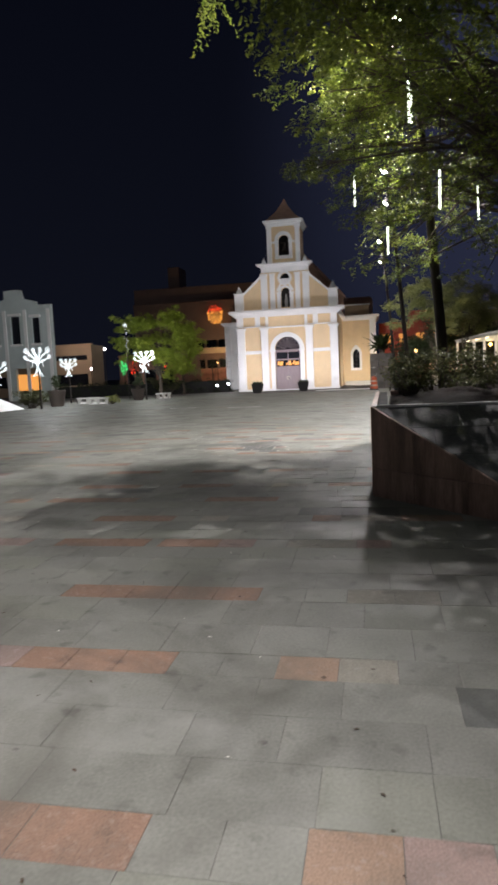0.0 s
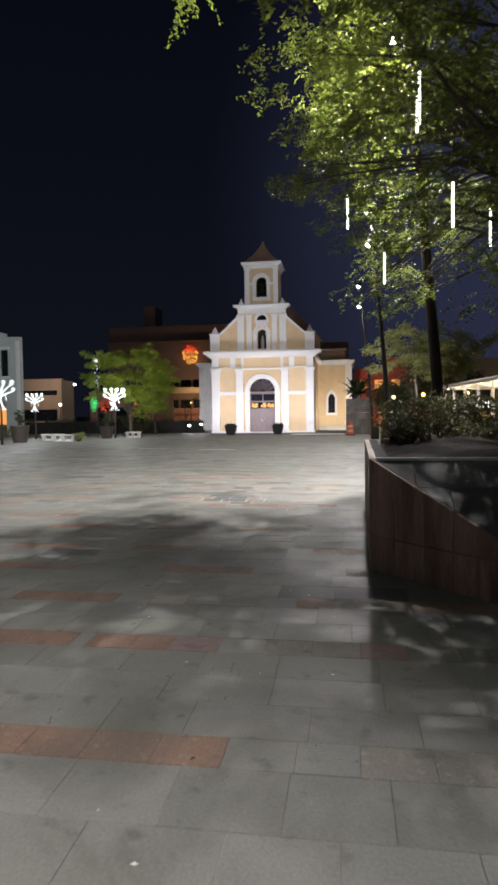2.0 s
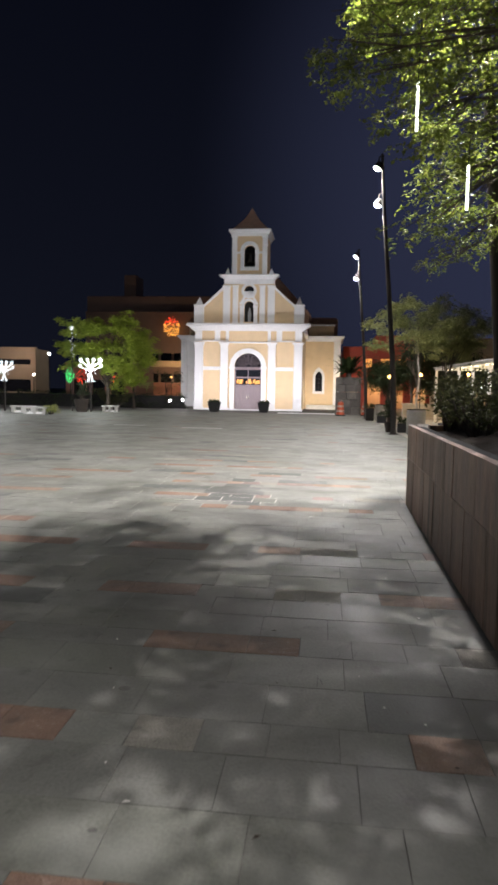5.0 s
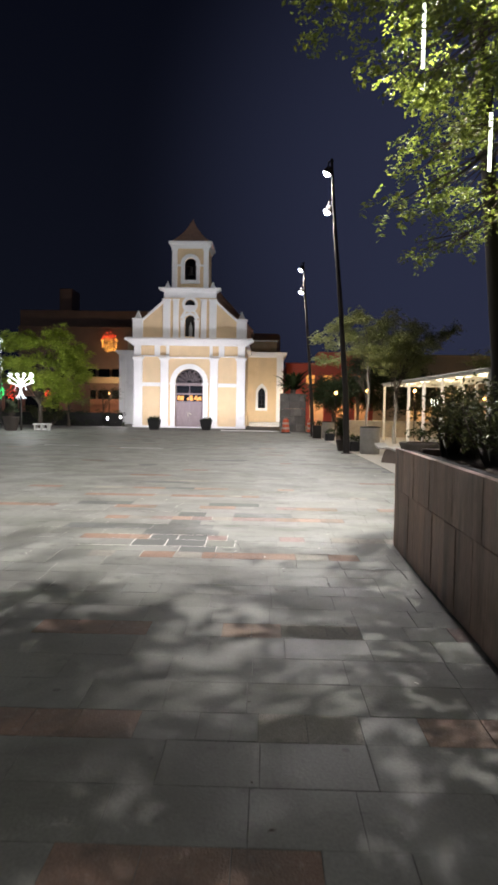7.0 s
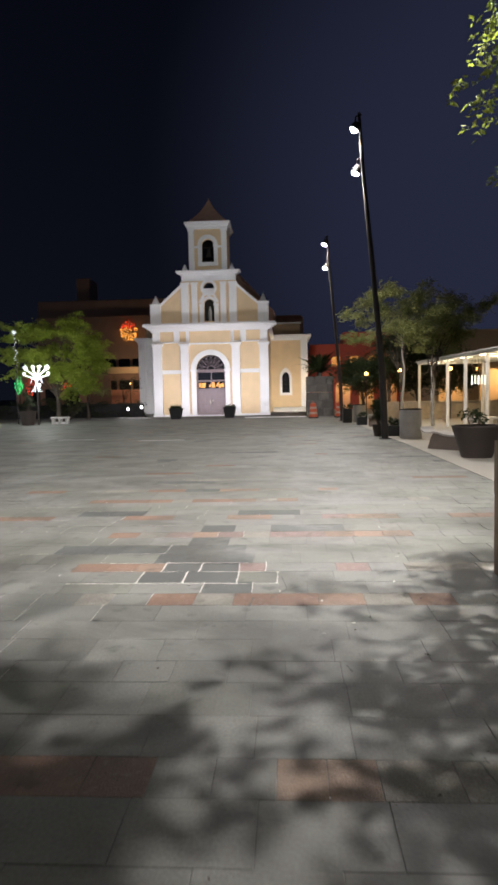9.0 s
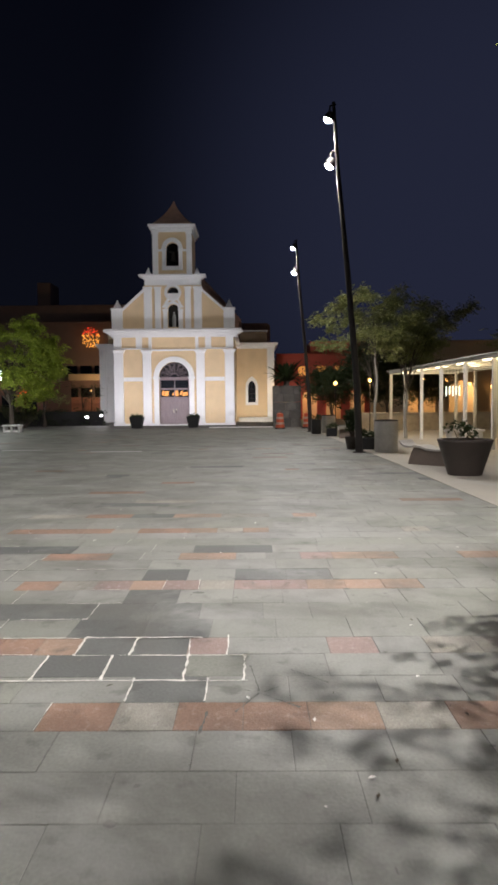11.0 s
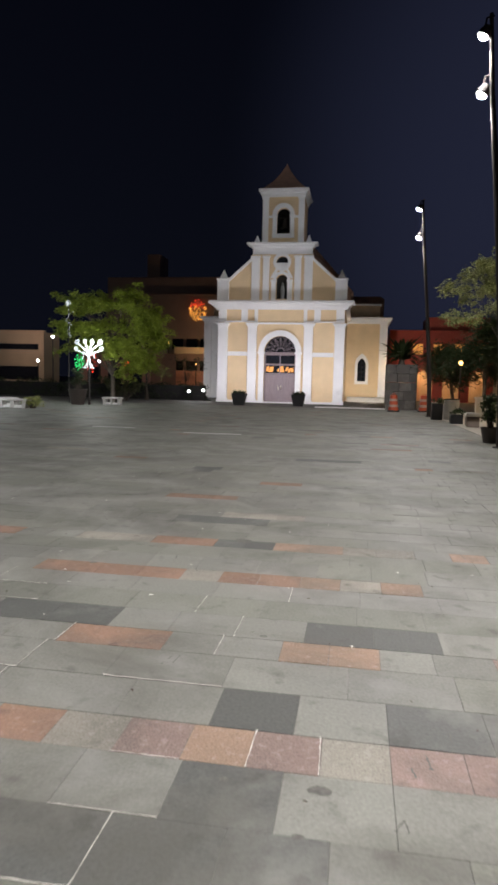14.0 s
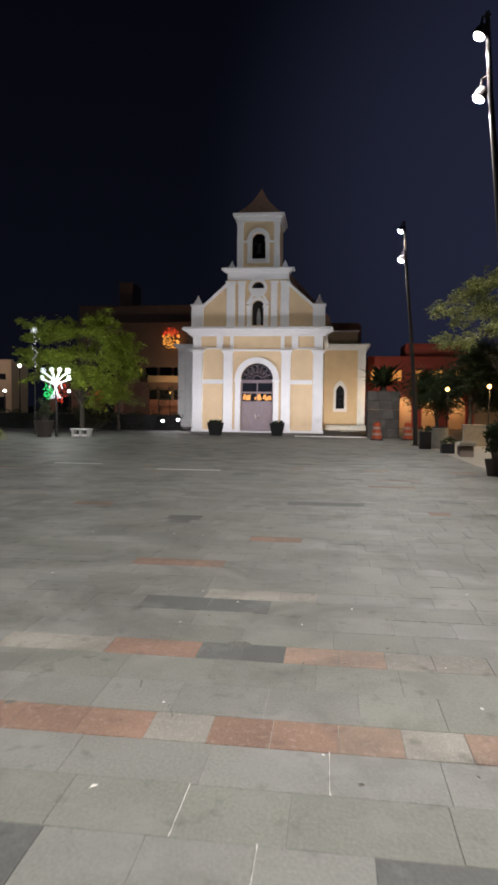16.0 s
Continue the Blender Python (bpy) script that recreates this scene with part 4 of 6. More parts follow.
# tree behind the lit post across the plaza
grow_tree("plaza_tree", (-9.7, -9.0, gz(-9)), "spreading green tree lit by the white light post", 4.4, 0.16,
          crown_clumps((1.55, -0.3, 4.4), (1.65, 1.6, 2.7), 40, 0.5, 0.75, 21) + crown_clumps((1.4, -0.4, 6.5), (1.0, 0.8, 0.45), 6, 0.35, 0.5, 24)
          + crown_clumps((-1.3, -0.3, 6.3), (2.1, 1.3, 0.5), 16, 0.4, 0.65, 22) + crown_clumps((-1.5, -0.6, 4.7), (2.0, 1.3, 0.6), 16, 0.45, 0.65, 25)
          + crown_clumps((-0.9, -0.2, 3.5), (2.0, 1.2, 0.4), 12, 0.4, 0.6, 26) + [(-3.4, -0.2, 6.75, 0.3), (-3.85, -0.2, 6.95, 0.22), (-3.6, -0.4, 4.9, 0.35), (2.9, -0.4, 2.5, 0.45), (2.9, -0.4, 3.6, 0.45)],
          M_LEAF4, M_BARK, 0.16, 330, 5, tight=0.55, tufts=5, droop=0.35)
grow_tree("small_tree", (-9.9, -1.6, gz(0)), "small round grey-green tree on a straight trunk", 2.4, 0.14,
          crown_clumps((0.5, 0, 3.0), (1.1, 1.1, 1.1), 10, 0.5, 0.75, 31), M_LEAF3, M_BARK, 0.13, 80, 6)
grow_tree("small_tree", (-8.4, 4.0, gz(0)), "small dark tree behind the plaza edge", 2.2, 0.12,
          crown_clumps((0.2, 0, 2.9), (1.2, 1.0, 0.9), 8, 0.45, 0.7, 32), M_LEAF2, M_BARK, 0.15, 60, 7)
# slim trees beside the pergola
grow_tree("slim_tree", (11.35, -24.6, gz(-24)), "slim pale-trunked tree with layered light green foliage", 3.9, 0.075,
          [(-2.2, -0.3, 5.1, 0.4), (-1.6, 0, 5.6, 0.5), (-1.0, 0.2, 5.9, 0.5), (-0.3, 0, 6.0, 0.55), (0.4, 0.2, 5.9, 0.55), (-1.5, 0.1, 4.6, 0.4), (-0.8, 0, 5.1, 0.55), (0, 0.3, 5.2, 0.6), (0.7, -0.1, 5.2, 0.6), (-0.5, -0.3, 4.3, 0.45), (0.2, -0.2, 4.3, 0.45), (1.0, 0.2, 4.5, 0.5), (-2.1, 0, 4.0, 0.35), (-1.6, 0, 4.1, 0.35), (0.5, 0, 3.7, 0.4)], M_LEAF3, M_BARKP, 0.11, 760, 8, tight=0.6, tufts=5, droop=0.3)
grow_tree("slim_tree", (12.9, -23.4, gz(-23)), "slim pale-trunked tree with dusty grey-green crown", 3.6, 0.08,
          crown_clumps((0.3, 0.4, 4.9), (1.5, 1.3, 1.15), 18, 0.45, 0.75, 41) + [(2.3, 0.2, 5.5, 0.45), (2.8, 0.2, 5.7, 0.4), (1.9, 0.2, 5.0, 0.45), (0.6, 0.3, 3.4, 0.5), (-0.3, 0.3, 3.5, 0.45)], M_LEAF3, M_BARKP, 0.11, 700, 9, tight=0.6, tufts=4, droop=0.3)
grow_tree("slim_tree", (17.5, -27.0, gz(-27)), "low tree with sparse light green foliage behind the pergola", 2.8, 0.08,
          crown_clumps((0, 0.4, 3.6), (1.8, 1.4, 0.9), 12, 0.5, 0.8, 42), M_LEAF3, M_BARKP, 0.12, 160, 10)
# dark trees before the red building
# their leaf colour carries the shade that keeps them near black
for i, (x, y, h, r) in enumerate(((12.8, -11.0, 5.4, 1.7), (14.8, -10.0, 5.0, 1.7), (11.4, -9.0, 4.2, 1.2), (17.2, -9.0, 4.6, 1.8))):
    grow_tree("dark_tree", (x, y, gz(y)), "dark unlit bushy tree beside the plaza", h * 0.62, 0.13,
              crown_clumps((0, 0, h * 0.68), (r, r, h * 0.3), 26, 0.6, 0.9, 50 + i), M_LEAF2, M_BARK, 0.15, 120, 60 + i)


def shrub(place, half, count, seed, name="shrub", label="straggly dark green shrub in the planter soil", mat=None, leaf=0.065, per=190):
    rng = random.Random(seed)
    t = thing(name, place, label, "shrub")
    stems = bmesh.new()
    lv = bmesh.new()
    for _ in range(count):
        a, q = rng.uniform(0, 6.28), rng.uniform(0.2, 1)
        c = Vector((math.cos(a) * q * half[0], math.sin(a) * q * half[1], half[2] * rng.uniform(0.45, 1)))
        b = Vector((c.x * 0.25, c.y * 0.25, 0))
        m = b.lerp(c, 0.55) + Vector((rng.uniform(-0.08, 0.08), rng.uniform(-0.08, 0.08), 0.05))
        tube(stems, [b, m, c], [0.018, 0.012, 0.005], 5)
        k = rng.uniform(0.16, 0.28)
        leaves(lv, c, (k, k, k * 0.7), int(per * k), leaf, rng)
        leaves(lv, m, (k * 0.6, k * 0.6, k * 0.5), int(per * k * 0.3), leaf, rng)
    part("stemwork", stems, M_BARK, t)
    part("foliage", lv, mat or M_LEAF5, t)
    return t


rng = random.Random(9)
for i, (x, y, hx, hz) in enumerate(((8.75, -48.6, 0.55, 0.85), (9.5, -48.9, 0.6, 0.9), (10.4, -48.7, 0.7, 0.85), (8.6, -49.6, 0.4, 0.5), (9.6, -50.1, 0.5, 0.55), (8.55, -47.9 - 0.35, 0.3, 0.7),
                                     (11.4, -49.0, 0.7, 0.9), (12.5, -48.8, 0.7, 0.85), (10.6, -50.2, 0.6, 0.6), (11.8, -50.5, 0.7, 0.65), (13.2, -49.6, 0.6, 0.8), (9.1, -49.2, 0.55, 0.75), (10.0, -49.4, 0.6, 0.8))):
    shrub((x, y, PT - 0.1), (hx, 0.45, hz * rng.uniform(0.8, 1.15)), 18, 100 + i)

# ---- street furniture by the pavement ----


def concrete_bin(x, y, r, h):
    t = thing("litter_bin", (x, y, gz(y) + 0.004), "round cast-concrete litter bin with dark metal rim", "litter bin", group="plaza litter bins")
    part("body", lathe(bmesh.new(), [(0, 0.0), (r * 0.96, 0.0), (r, 0.03), (r, h - 0.05), (r * 0.97, h), (r * 0.8, h), (r * 0.78, h - 0.25), (0, h - 0.25)], 32), M_CONC, t, smooth=True)
    part("rim", lathe(bmesh.new(), [(r * 0.72, h + 0.002), (r * 0.99, h + 0.002), (r * 1.0, h + 0.03), (r * 0.72, h + 0.045), (r * 0.72, h + 0.002)], 32), M_METAL, t, "dark metal rim", smooth=True)
    return t


concrete_bin(10.36, -31.6, 0.36, 0.95)
concrete_bin(10.2, -17.6, 0.36, 0.92)


def big_pot(x, y, r0, r1, h, label, seed, mat=None, plants=6, ph=0.4):
    t = thing("plant_pot", (x, y, gz(y) + 0.004), label, "plant pot", group="plaza plant pots")
    part("pot", lathe(bmesh.new(), [(0, 0), (r0, 0), (r0 + (r1 - r0) * 0.12, h * 0.1), (r1 * 0.985, h * 0.93), (r1, h * 0.94), (r1, h), (r1 * 0.93, h), (r1 * 0.9, h - 0.08), (0, h - 0.08)], 36), mat or M_POT, t, smooth=True)
    part("soil", lathe(bmesh.new(), [(0, h - 0.05), (r1 * 0.6, h - 0.06), (r1 * 0.9, h - 0.078), (0, h - 0.079)], 20), M_SOIL, t)
    rg = random.Random(seed)
    bm = bmesh.new()
    st = bmesh.new()
    for _ in range(plants):
        c = Vector((rg.uniform(-0.5, 0.5) * r1, rg.uniform(-0.5, 0.5) * r1, h + ph * rg.uniform(0.3, 1)))
        tube(st, [(c.x * 0.4, c.y * 0.4, h - 0.1), c], [0.014, 0.005], 5)
        leaves(bm, c, (0.17, 0.17, 0.13), 46, 0.1, rg)
    part("stemwork", st, M_BARK, t)
    part("foliage", bm, M_LEAF2, t)
    return t


big_pot(10.64, -38.2, 0.34, 0.56, 0.74, "large tapered dark brown plant pot with a sparse plant", 1, plants=4, ph=0.3)
big_pot(9.52, -30.2, 0.17, 0.25, 0.42, "dark pot with an upright dark shrub behind the light pole", 9, plants=16, ph=0.85)
big_pot(-10.0, -13.6, 0.36, 0.54, 0.9, "large tapered dark pot with a bushy dark plant", 2, plants=26, ph=1.1)
big_pot(-13.2, -20.6, 0.42, 0.62, 1.1, "large tapered dark pot with a bushy dark plant", 3, plants=16, ph=0.9)


def box_pot(x, y, label, w=0.92, h=0.78):
    t = thing("door_planter", (x, y, gz(y)), label, "plant pot", group="church door planters")
    bm = bmesh.new()
    a, b = w * 0.34, w * 0.5
    lo = [bm.verts.new((i * a, j * a, 0)) for i, j in ((-1, -1), (1, -1), (1, 1), (-1, 1))]
    hi = [bm.verts.new((i * b, j * b, h)) for i, j in ((-1, -1), (1, -1), (1, 1), (-1, 1))]
    inn = [bm.verts.new((i * (b - 0.06), j * (b - 0.06), h)) for i, j in ((-1, -1), (1, -1), (1, 1), (-1, 1))]
    low = [bm.verts.new((i * (b - 0.07), j * (b - 0.07), h - 0.1)) for i, j in ((-1, -1), (1, -1), (1, 1), (-1, 1))]
    for p, q in ((lo, hi), (hi, inn), (inn, low)):
        for i in range(4):
            j = (i + 1) % 4
            bm.faces.new((p[i], p[j], q[j], q[i]))
    bm.faces.new(lo[::-1])
    bm.faces.new(low)
    part("pot", bm, M_BLACK, t)
    rg = random.Random(int(x * 10))
    bm = bmesh.new()
    for _ in range(18):
        leaves(bm, (rg.uniform(-0.36, 0.36), rg.uniform(-0.36, 0.36), h + rg.uniform(-0.02, 0.14)), (0.12, 0.12, 0.08), 26, 0.1, rg)
    part("foliage", bm, M_LEAF2, t)


box_pot(-1.78, -6.9, "black tapered square planter with low dark plants")
box_pot(2.0, -5.6, "black tapered square planter with low dark plants")


def wave_bench(x, y, turn, label="cast-concrete bench with a wavy pale seat on a solid base"):
    t = thing("concrete_bench", (x, y, gz(y) + 0.004), label, "bench", group="concrete benches", turn=turn)
    crest = [(-1.0, 0.58), (-0.93, 0.5), (-0.84, 0.455), (-0.7, 0.45), (-0.55, 0.475), (-0.42, 0.46), (-0.25, 0.41), (0.0, 0.39), (0.3, 0.42), (0.6, 0.46), (0.9, 0.47)]
    prism_pts = crest + [(p, q - 0.05) for p, q in reversed(crest)]
    part("seat", prism(bmesh.new(), prism_pts, -0.27, 0.27), M_CONC, t)
    # base colour includes the shade on the bench's sides
    part("base", prism(bmesh.new(), [(-0.78, 0), (0.84, 0), (0.88, 0.42), (0.6, 0.41), (0.3, 0.37), (0.0, 0.34), (-0.25, 0.36), (-0.42, 0.41), (-0.6, 0.415), (-0.68, 0.3)], -0.22, 0.22), M_POTC, t, "brownish cast-concrete base, darkened for shade")
    return t


wave_bench(10.72, -36.2, -48)
wave_bench(10.45, -28.6, 80)
wave_bench(10.35, -22.4, 84)


def slot_bench(x, y, turn, k=1.0):
    t = thing("slotted_bench", (x, y, gz(y) + 0.004), "white cast-concrete bench block with two dark slots", "bench", group="white concrete benches", turn=turn)
    part("seat", B(-0.78 * k, 0.78 * k, -0.24, 0.24, 0.36, 0.46, 0.02), M_LEDGE, t)
    for a, b in ((-0.7, -0.5), (-0.1, 0.1), (0.5, 0.7)):
        part("leg", B(a * k, b * k, -0.2, 0.2, 0, 0.36, 0.015), M_LEDGE, t)
    part("rail", B(-0.7 * k, 0.7 * k, -0.16, 0.16, 0.02, 0.14, 0.01), M_WHITE, t)


slot_bench(-8.25, -12.7, 0, 0.74)
slot_bench(-10.6, -19.6, 0)
slot_bench(-12.2, -17.9, 10)
for x, y in ((14.6, -26.0), (15.6, -29.2)):
    slot_bench(x, y, 15)

# low dark flower boxes by the lamp poles
for i, (x, y) in enumerate(((9.5, -18.05), (9.95, -21.0), (10.05, -30.2))):
    t = thing("flower_box", (x, y, gz(y)), "small dark planter box with low shrubs", "plant pot", group="dark flower boxes")
    hh = 0.75 if i == 0 else 0.38
    part("box", B(-0.24, 0.24, -0.24, 0.24, 0, hh, 0.02), M_BLACK, t)
    rg = random.Random(70 + i)
    bm = bmesh.new()
    for _ in range(9):
        leaves(bm, (rg.uniform(-0.22, 0.22), rg.uniform(-0.22, 0.22), hh + rg.uniform(0, 0.22)), (0.12, 0.12, 0.1), 26, 0.09, rg)
    part("foliage", bm, M_LEAF2, t)


def drum(x, y):
    t = thing("traffic_drum", (x, y, gz(y)), "orange and white striped plastic traffic drum on a black base", "traffic drum", group="orange traffic drums")
    part("base", lathe(bmesh.new(), [(0, 0), (0.36, 0), (0.36, 0.06), (0.3, 0.09), (0, 0.09)], 20), M_BLACK, t)
    prof = [(0, 0.09), (0.29, 0.09), (0.28, 0.26), (0.265, 0.27), (0.26, 0.43), (0.248, 0.44), (0.242, 0.6), (0.23, 0.61), (0.225, 0.77), (0.213, 0.78), (0.2, 0.97), (0.1, 1.0), (0, 1.0)]
    part("body", lathe(bmesh.new(), prof, 22), M_DRUM, t, smooth=True)
    for z0, r0, r1 in ((0.28, 0.269, 0.264), (0.62, 0.234, 0.229)):
        part("stripe", lathe(bmesh.new(), [(r0, z0), (r0 + 0.002, z0), (r1 + 0.002, z0 + 0.14), (r1, z0 + 0.14)], 22), M_STRIPE, t, "white reflective stripe", smooth=True)
    part("handle", tube(bmesh.new(), [(-0.08, 0, 0.99), (-0.07, 0, 1.06), (0.07, 0, 1.06), (0.08, 0, 0.99)], 0.018, 6), M_DRUM, t)


drum(7.97, -10.1)
drum(9.76, -9.4)

# stone block planter with a spiky plant
t = thing("stone_planter", (8.65, -5.0, gz(-5)), "tall grey stone-block planter with a dark spiky plant", "planter")
rg = random.Random(3)
for k in range(5):
    z0 = 0.58 * k
    x = -0.98
    while x < 0.97:
        w = min(rg.uniform(0.5, 0.9), 0.98 - x)
        if 0.98 - x - w < 0.25:
            w = 0.98 - x
        part("block", B(x + 0.008, x + w - 0.008, -0.9 + rg.uniform(-0.012, 0.012), 0.9, z0 + 0.008, z0 + 0.572, 0.012), M_DSTONE, t)
        x += w
bm = bmesh.new()
for k in range(64):
    a, e = rg.uniform(0, 6.28), rg.uniform(-0.05, 1.1)
    l = rg.uniform(1.4, 2.3)
    d = Vector((math.cos(a) * math.cos(e), math.sin(a) * math.cos(e), math.sin(e)))
    s = Vector((-math.sin(a), math.cos(a), 0)) * 0.15
    o = Vector((0, 0, 3.2))
    m, p = o + d * l * 0.6 + Vector((0, 0, 0.08)), o + d * l + Vector((0, 0, -0.3 * math.cos(e)))
    va, vb, vc, vd, ve = [bm.verts.new(q) for q in (o - s * 0.6, o + s * 0.6, m + s, m - s, p)]
    bm.faces.new((va, vb, vc, vd))
    bm.faces.new((vd, vc, ve))
part("spiky_leaves", bm, M_LEAF2, t)
part("stem", lathe(bmesh.new(), [(0, 2.86), (0.22, 2.86), (0.2, 3.1), (0.12, 3.3), (0, 3.32)], 12), M_BARK, t)

# ---- pergola ----
perg = thing("pergola", (13.4, -20, 0), "white steel pergola with flat roof and warm strip lights", "pergola")
PP = [(13.05, -19.6), (13.2, -21.9), (13.36, -24.2), (13.52, -26.5), (13.7, -28.8), (13.85, -31.1), (14.0, -33.4)]


def pg(name, bm, mat, label=""):
    for v in bm.verts:
        v.co -= Vector((13.4, -20, 0))
    return part(name, bm, mat, perg, label)


for x, y in PP:
    pg("post", B(x - 0.06, x + 0.06, y - 0.06, y + 0.06, gz(y), 2.88, 0.01), M_STEEL)
    pg("post", B(x + 3.2 - 0.06, x + 3.2 + 0.06, y - 0.06, y + 0.06, gz(y), 2.88, 0.01), M_STEEL)
    pg("crossbeam", B(x, x + 3.2, y - 0.05, y + 0.05, 2.88, 2.98, 0.01), M_STEEL)
for off in (0.0, 3.2):
    pg("edge_beam", slab(bmesh.new(), [(12.98 + off, -19.4, 3.0), (13.12 + off, -19.4, 3.0), (14.08 + off, -33.6, 3.0), (13.94 + off, -33.6, 3.0)], (0, 0, -0.1)), M_STEEL)
pg("roof_slab", slab(bmesh.new(), [(12.9, -19.3, 3.06), (16.5, -19.3, 3.06), (17.5, -33.7, 3.06), (13.85, -33.7, 3.06)], (0, 0, -0.05)), M_CONC)
for (x, y), (x2, y2) in zip(PP, PP[1:]):
    pg("strip_light", tube(bmesh.new(), [(x + 0.5, y - 0.35, 2.94), (x2 + 0.5, y2 + 0.35, 2.94)], 0.035, 8), M_STRIP, "warm white tube light")
for x, y in ((14.5, -21.5), (14.8, -26.5), (15.0, -31.5)):
    point("pergola_lamp", (x, y, 2.7), 110, (1.0, 0.78, 0.45), 0.15)
# low wall behind the pergola and pavement
t = thing("low_wall", (14, -14.5, 0), "long low grey-tan garden wall behind the pergola", "wall", kind="structure")
part("wall", B(-2.2, 26, -0.15, 0.15, -0.12, 0.85, 0.02), M_CONC, t)
part("coping", B(-2.25, 26, -0.2, 0.2, 0.85, 0.93, 0.015), M_CONC, t)

# ---- buildings ----


def facade_windows(t, origin, cells, w, h, depth, frame_mat, pane_mat):
    for x, z in cells:
        win = part("window", pierced(bmesh.new(), x - w / 2 - 0.09, x + w / 2 + 0.09, flat(z - 0.09), flat(z + h + 0.09), [(x - w / 2, x + w / 2, flat(z), flat(z + h))], -0.06, 0.03), frame_mat, t)
        part("pane", B(x - w / 2, x + w / 2, depth, depth + 0.03, z, z + h), pane_mat, win)
        part("mullion", B(x - 0.03, x + 0.03, depth - 0.04, depth, z, z + h), frame_mat, win)


def building(name, x0, x1, y0, y1, h, label, mat, holes=(), base=-0.19, roof=None):
    t = thing(name, (x0, y0, base), label, "building")
    w = x1 - x0
    part("front_wall", pierced(bmesh.new(), 0, w, flat(0), flat(h), list(holes), 0, 0.3), mat, t)
    part("side_wall", B(0, 0.3, 0.3, y1 - y0, 0, h), mat, t)
    part("side_wall", B(w - 0.3, w, 0.3, y1 - y0, 0, h), mat, t)
    part("back_wall", B(0.3, w - 0.3, y1 - y0 - 0.3, y1 - y0, 0, h), mat, t)
    part("roof", B(0.3, w - 0.3, 0.3, y1 - y0 - 0.3, h - 0.4, h - 0.15), M_GREY, t)
    part("parapet", B(-0.08, w + 0.08, -0.08, 0.36, h, h + 0.18, 0.02), mat, t)
    return t


def rect(x0, x1, z0, z1):
    return (x0, x1, flat(z0), flat(z1))


# red building behind the stone planter
cells = [(0.75 + 1.85 * k, 4.45) for k in range(7)]
arches = [arch_hole(0.9 + 2.4 * k, 0.75, 0, 2.2) for k in range(5)]
t = building("red_building", 8.7, 21.5, 14, 24, 6.5, "red stucco two-storey building with orange-lit windows", M_RED, [rect(x - 0.45, x + 0.45, z, z + 0.95) for x, z in cells] + arches)
facade_windows(t, None, cells, 0.9, 0.95, 0.12, M_RED, M_ORANGE)
part("lit_hall", B(0.4, 12.4, 2.4, 2.5, 0, 3.2), M_TAN, t)
part("upper_block", B(3.4, 9.0, 0.4, 5, 6.5, 7.9, 0.03), M_RED, t)
for k in (0.9, 3.3, 5.7, 8.1):
    point("arcade_lamp", (8.7 + k, 15.2, 2.5), 110, WARM, 0.12)
# ochre arcade building behind the pergola
arches = [arch_hole(1.6 + 3.0 * k, 1.0, 0, 2.3) for k in range(10)]
t = building("arcade_building", 17, 48, -4, 8, 6.0, "tan arcaded building lit by warm lamps", M_TAN, arches)
part("lit_hall", B(0.4, 30.6, 2.6, 2.7, 0, 3.6), M_TAN, t)
for k in range(5):
    point("arcade_lamp", (18.6 + 4.5 * k, -2.7, 2.7), 220, WARM, 0.12)
# amber wall lamps
for x, y, z in ((12.8, -15.2, 2.75), (15.7, -15.2, 2.8), (10.85, -15.4, 2.6), (20.3, -4.3, 3.1), (22.0, -4.3, 2.8), (23.6, -4.3, 2.6), (8.7, 10.0, 2.9), (18.2, -4.3, 2.6)):
    t = thing("wall_lamp", (x, y, z), "glowing amber globe wall lamp", "lamp", group="amber wall lamps")
    part("globe", lathe(bmesh.new(), [(0, -0.11), (0.07, -0.08), (0.11, 0), (0.07, 0.08), (0, 0.11)], 14), M_AMBER, t, smooth=True)
    part("mount", tube(bmesh.new(), [(0, 0, 0.1), (0, 0.1, 0.25), (0, 0.3, 0.25)] if y > -4.5 else [(0, 0, -0.1), (0, 0, gz(y) - z)], 0.025, 6), M_METAL, t)
point("wing_lamp", (8.9, 9.4, 2.9), 60, WARM, 0.1)
point("garden_lamp", (12.8, -15.5, 2.75), 130, WARM, 0.16)
point("garden_lamp", (15.7, -15.5, 2.8), 130, WARM, 0.16)

# tall building behind the church
t = building("tall_building", -33, -6, 48, 66, 14.2, "large dim grey-brown block behind the church with balconies", M_BROWN, [rect(3.6, 24.0, 2.4, 8.0)])
for z0, z1 in ((2.4, 2.7), (4.3, 6.1), (7.7, 8.0)):
    part("wall_band", B(3.6, 24.0, 0.02, 0.28, z0, z1), M_BROWN, t)
for k in range(10):
    for z0, z1 in ((2.7, 4.3), (6.1, 7.7)):
        part("pier", B(3.6 + 2.2 * k, 4.0 + 2.2 * k, 0.02, 0.28, z0, z1), M_BROWN, t)
        if k < 9:
            part("window_glass", B(4.0 + 2.2 * k, 5.8 + 2.2 * k, 0.16, 0.2, z0, z1), M_GLASS, t)
part("penthouse", B(0, 26.6, 0.6, 12, 14.4, 17.0, 0.05), M_BROWN, t)
part("stair_tower", B(6.1, 8.1, 1.5, 6, 17.0, 20.6, 0.05), M_BROWN, t)
for z in (1.9, 5.4):
    part("balcony", B(11.5, 27, -1.8, 0.0, z, z + 0.95, 0.03), M_TAN if z > 3 else M_PINK, t)
part("ground_storey", B(11.5, 27, -1.4, -0.02, 0, 1.88), M_PINK, t)
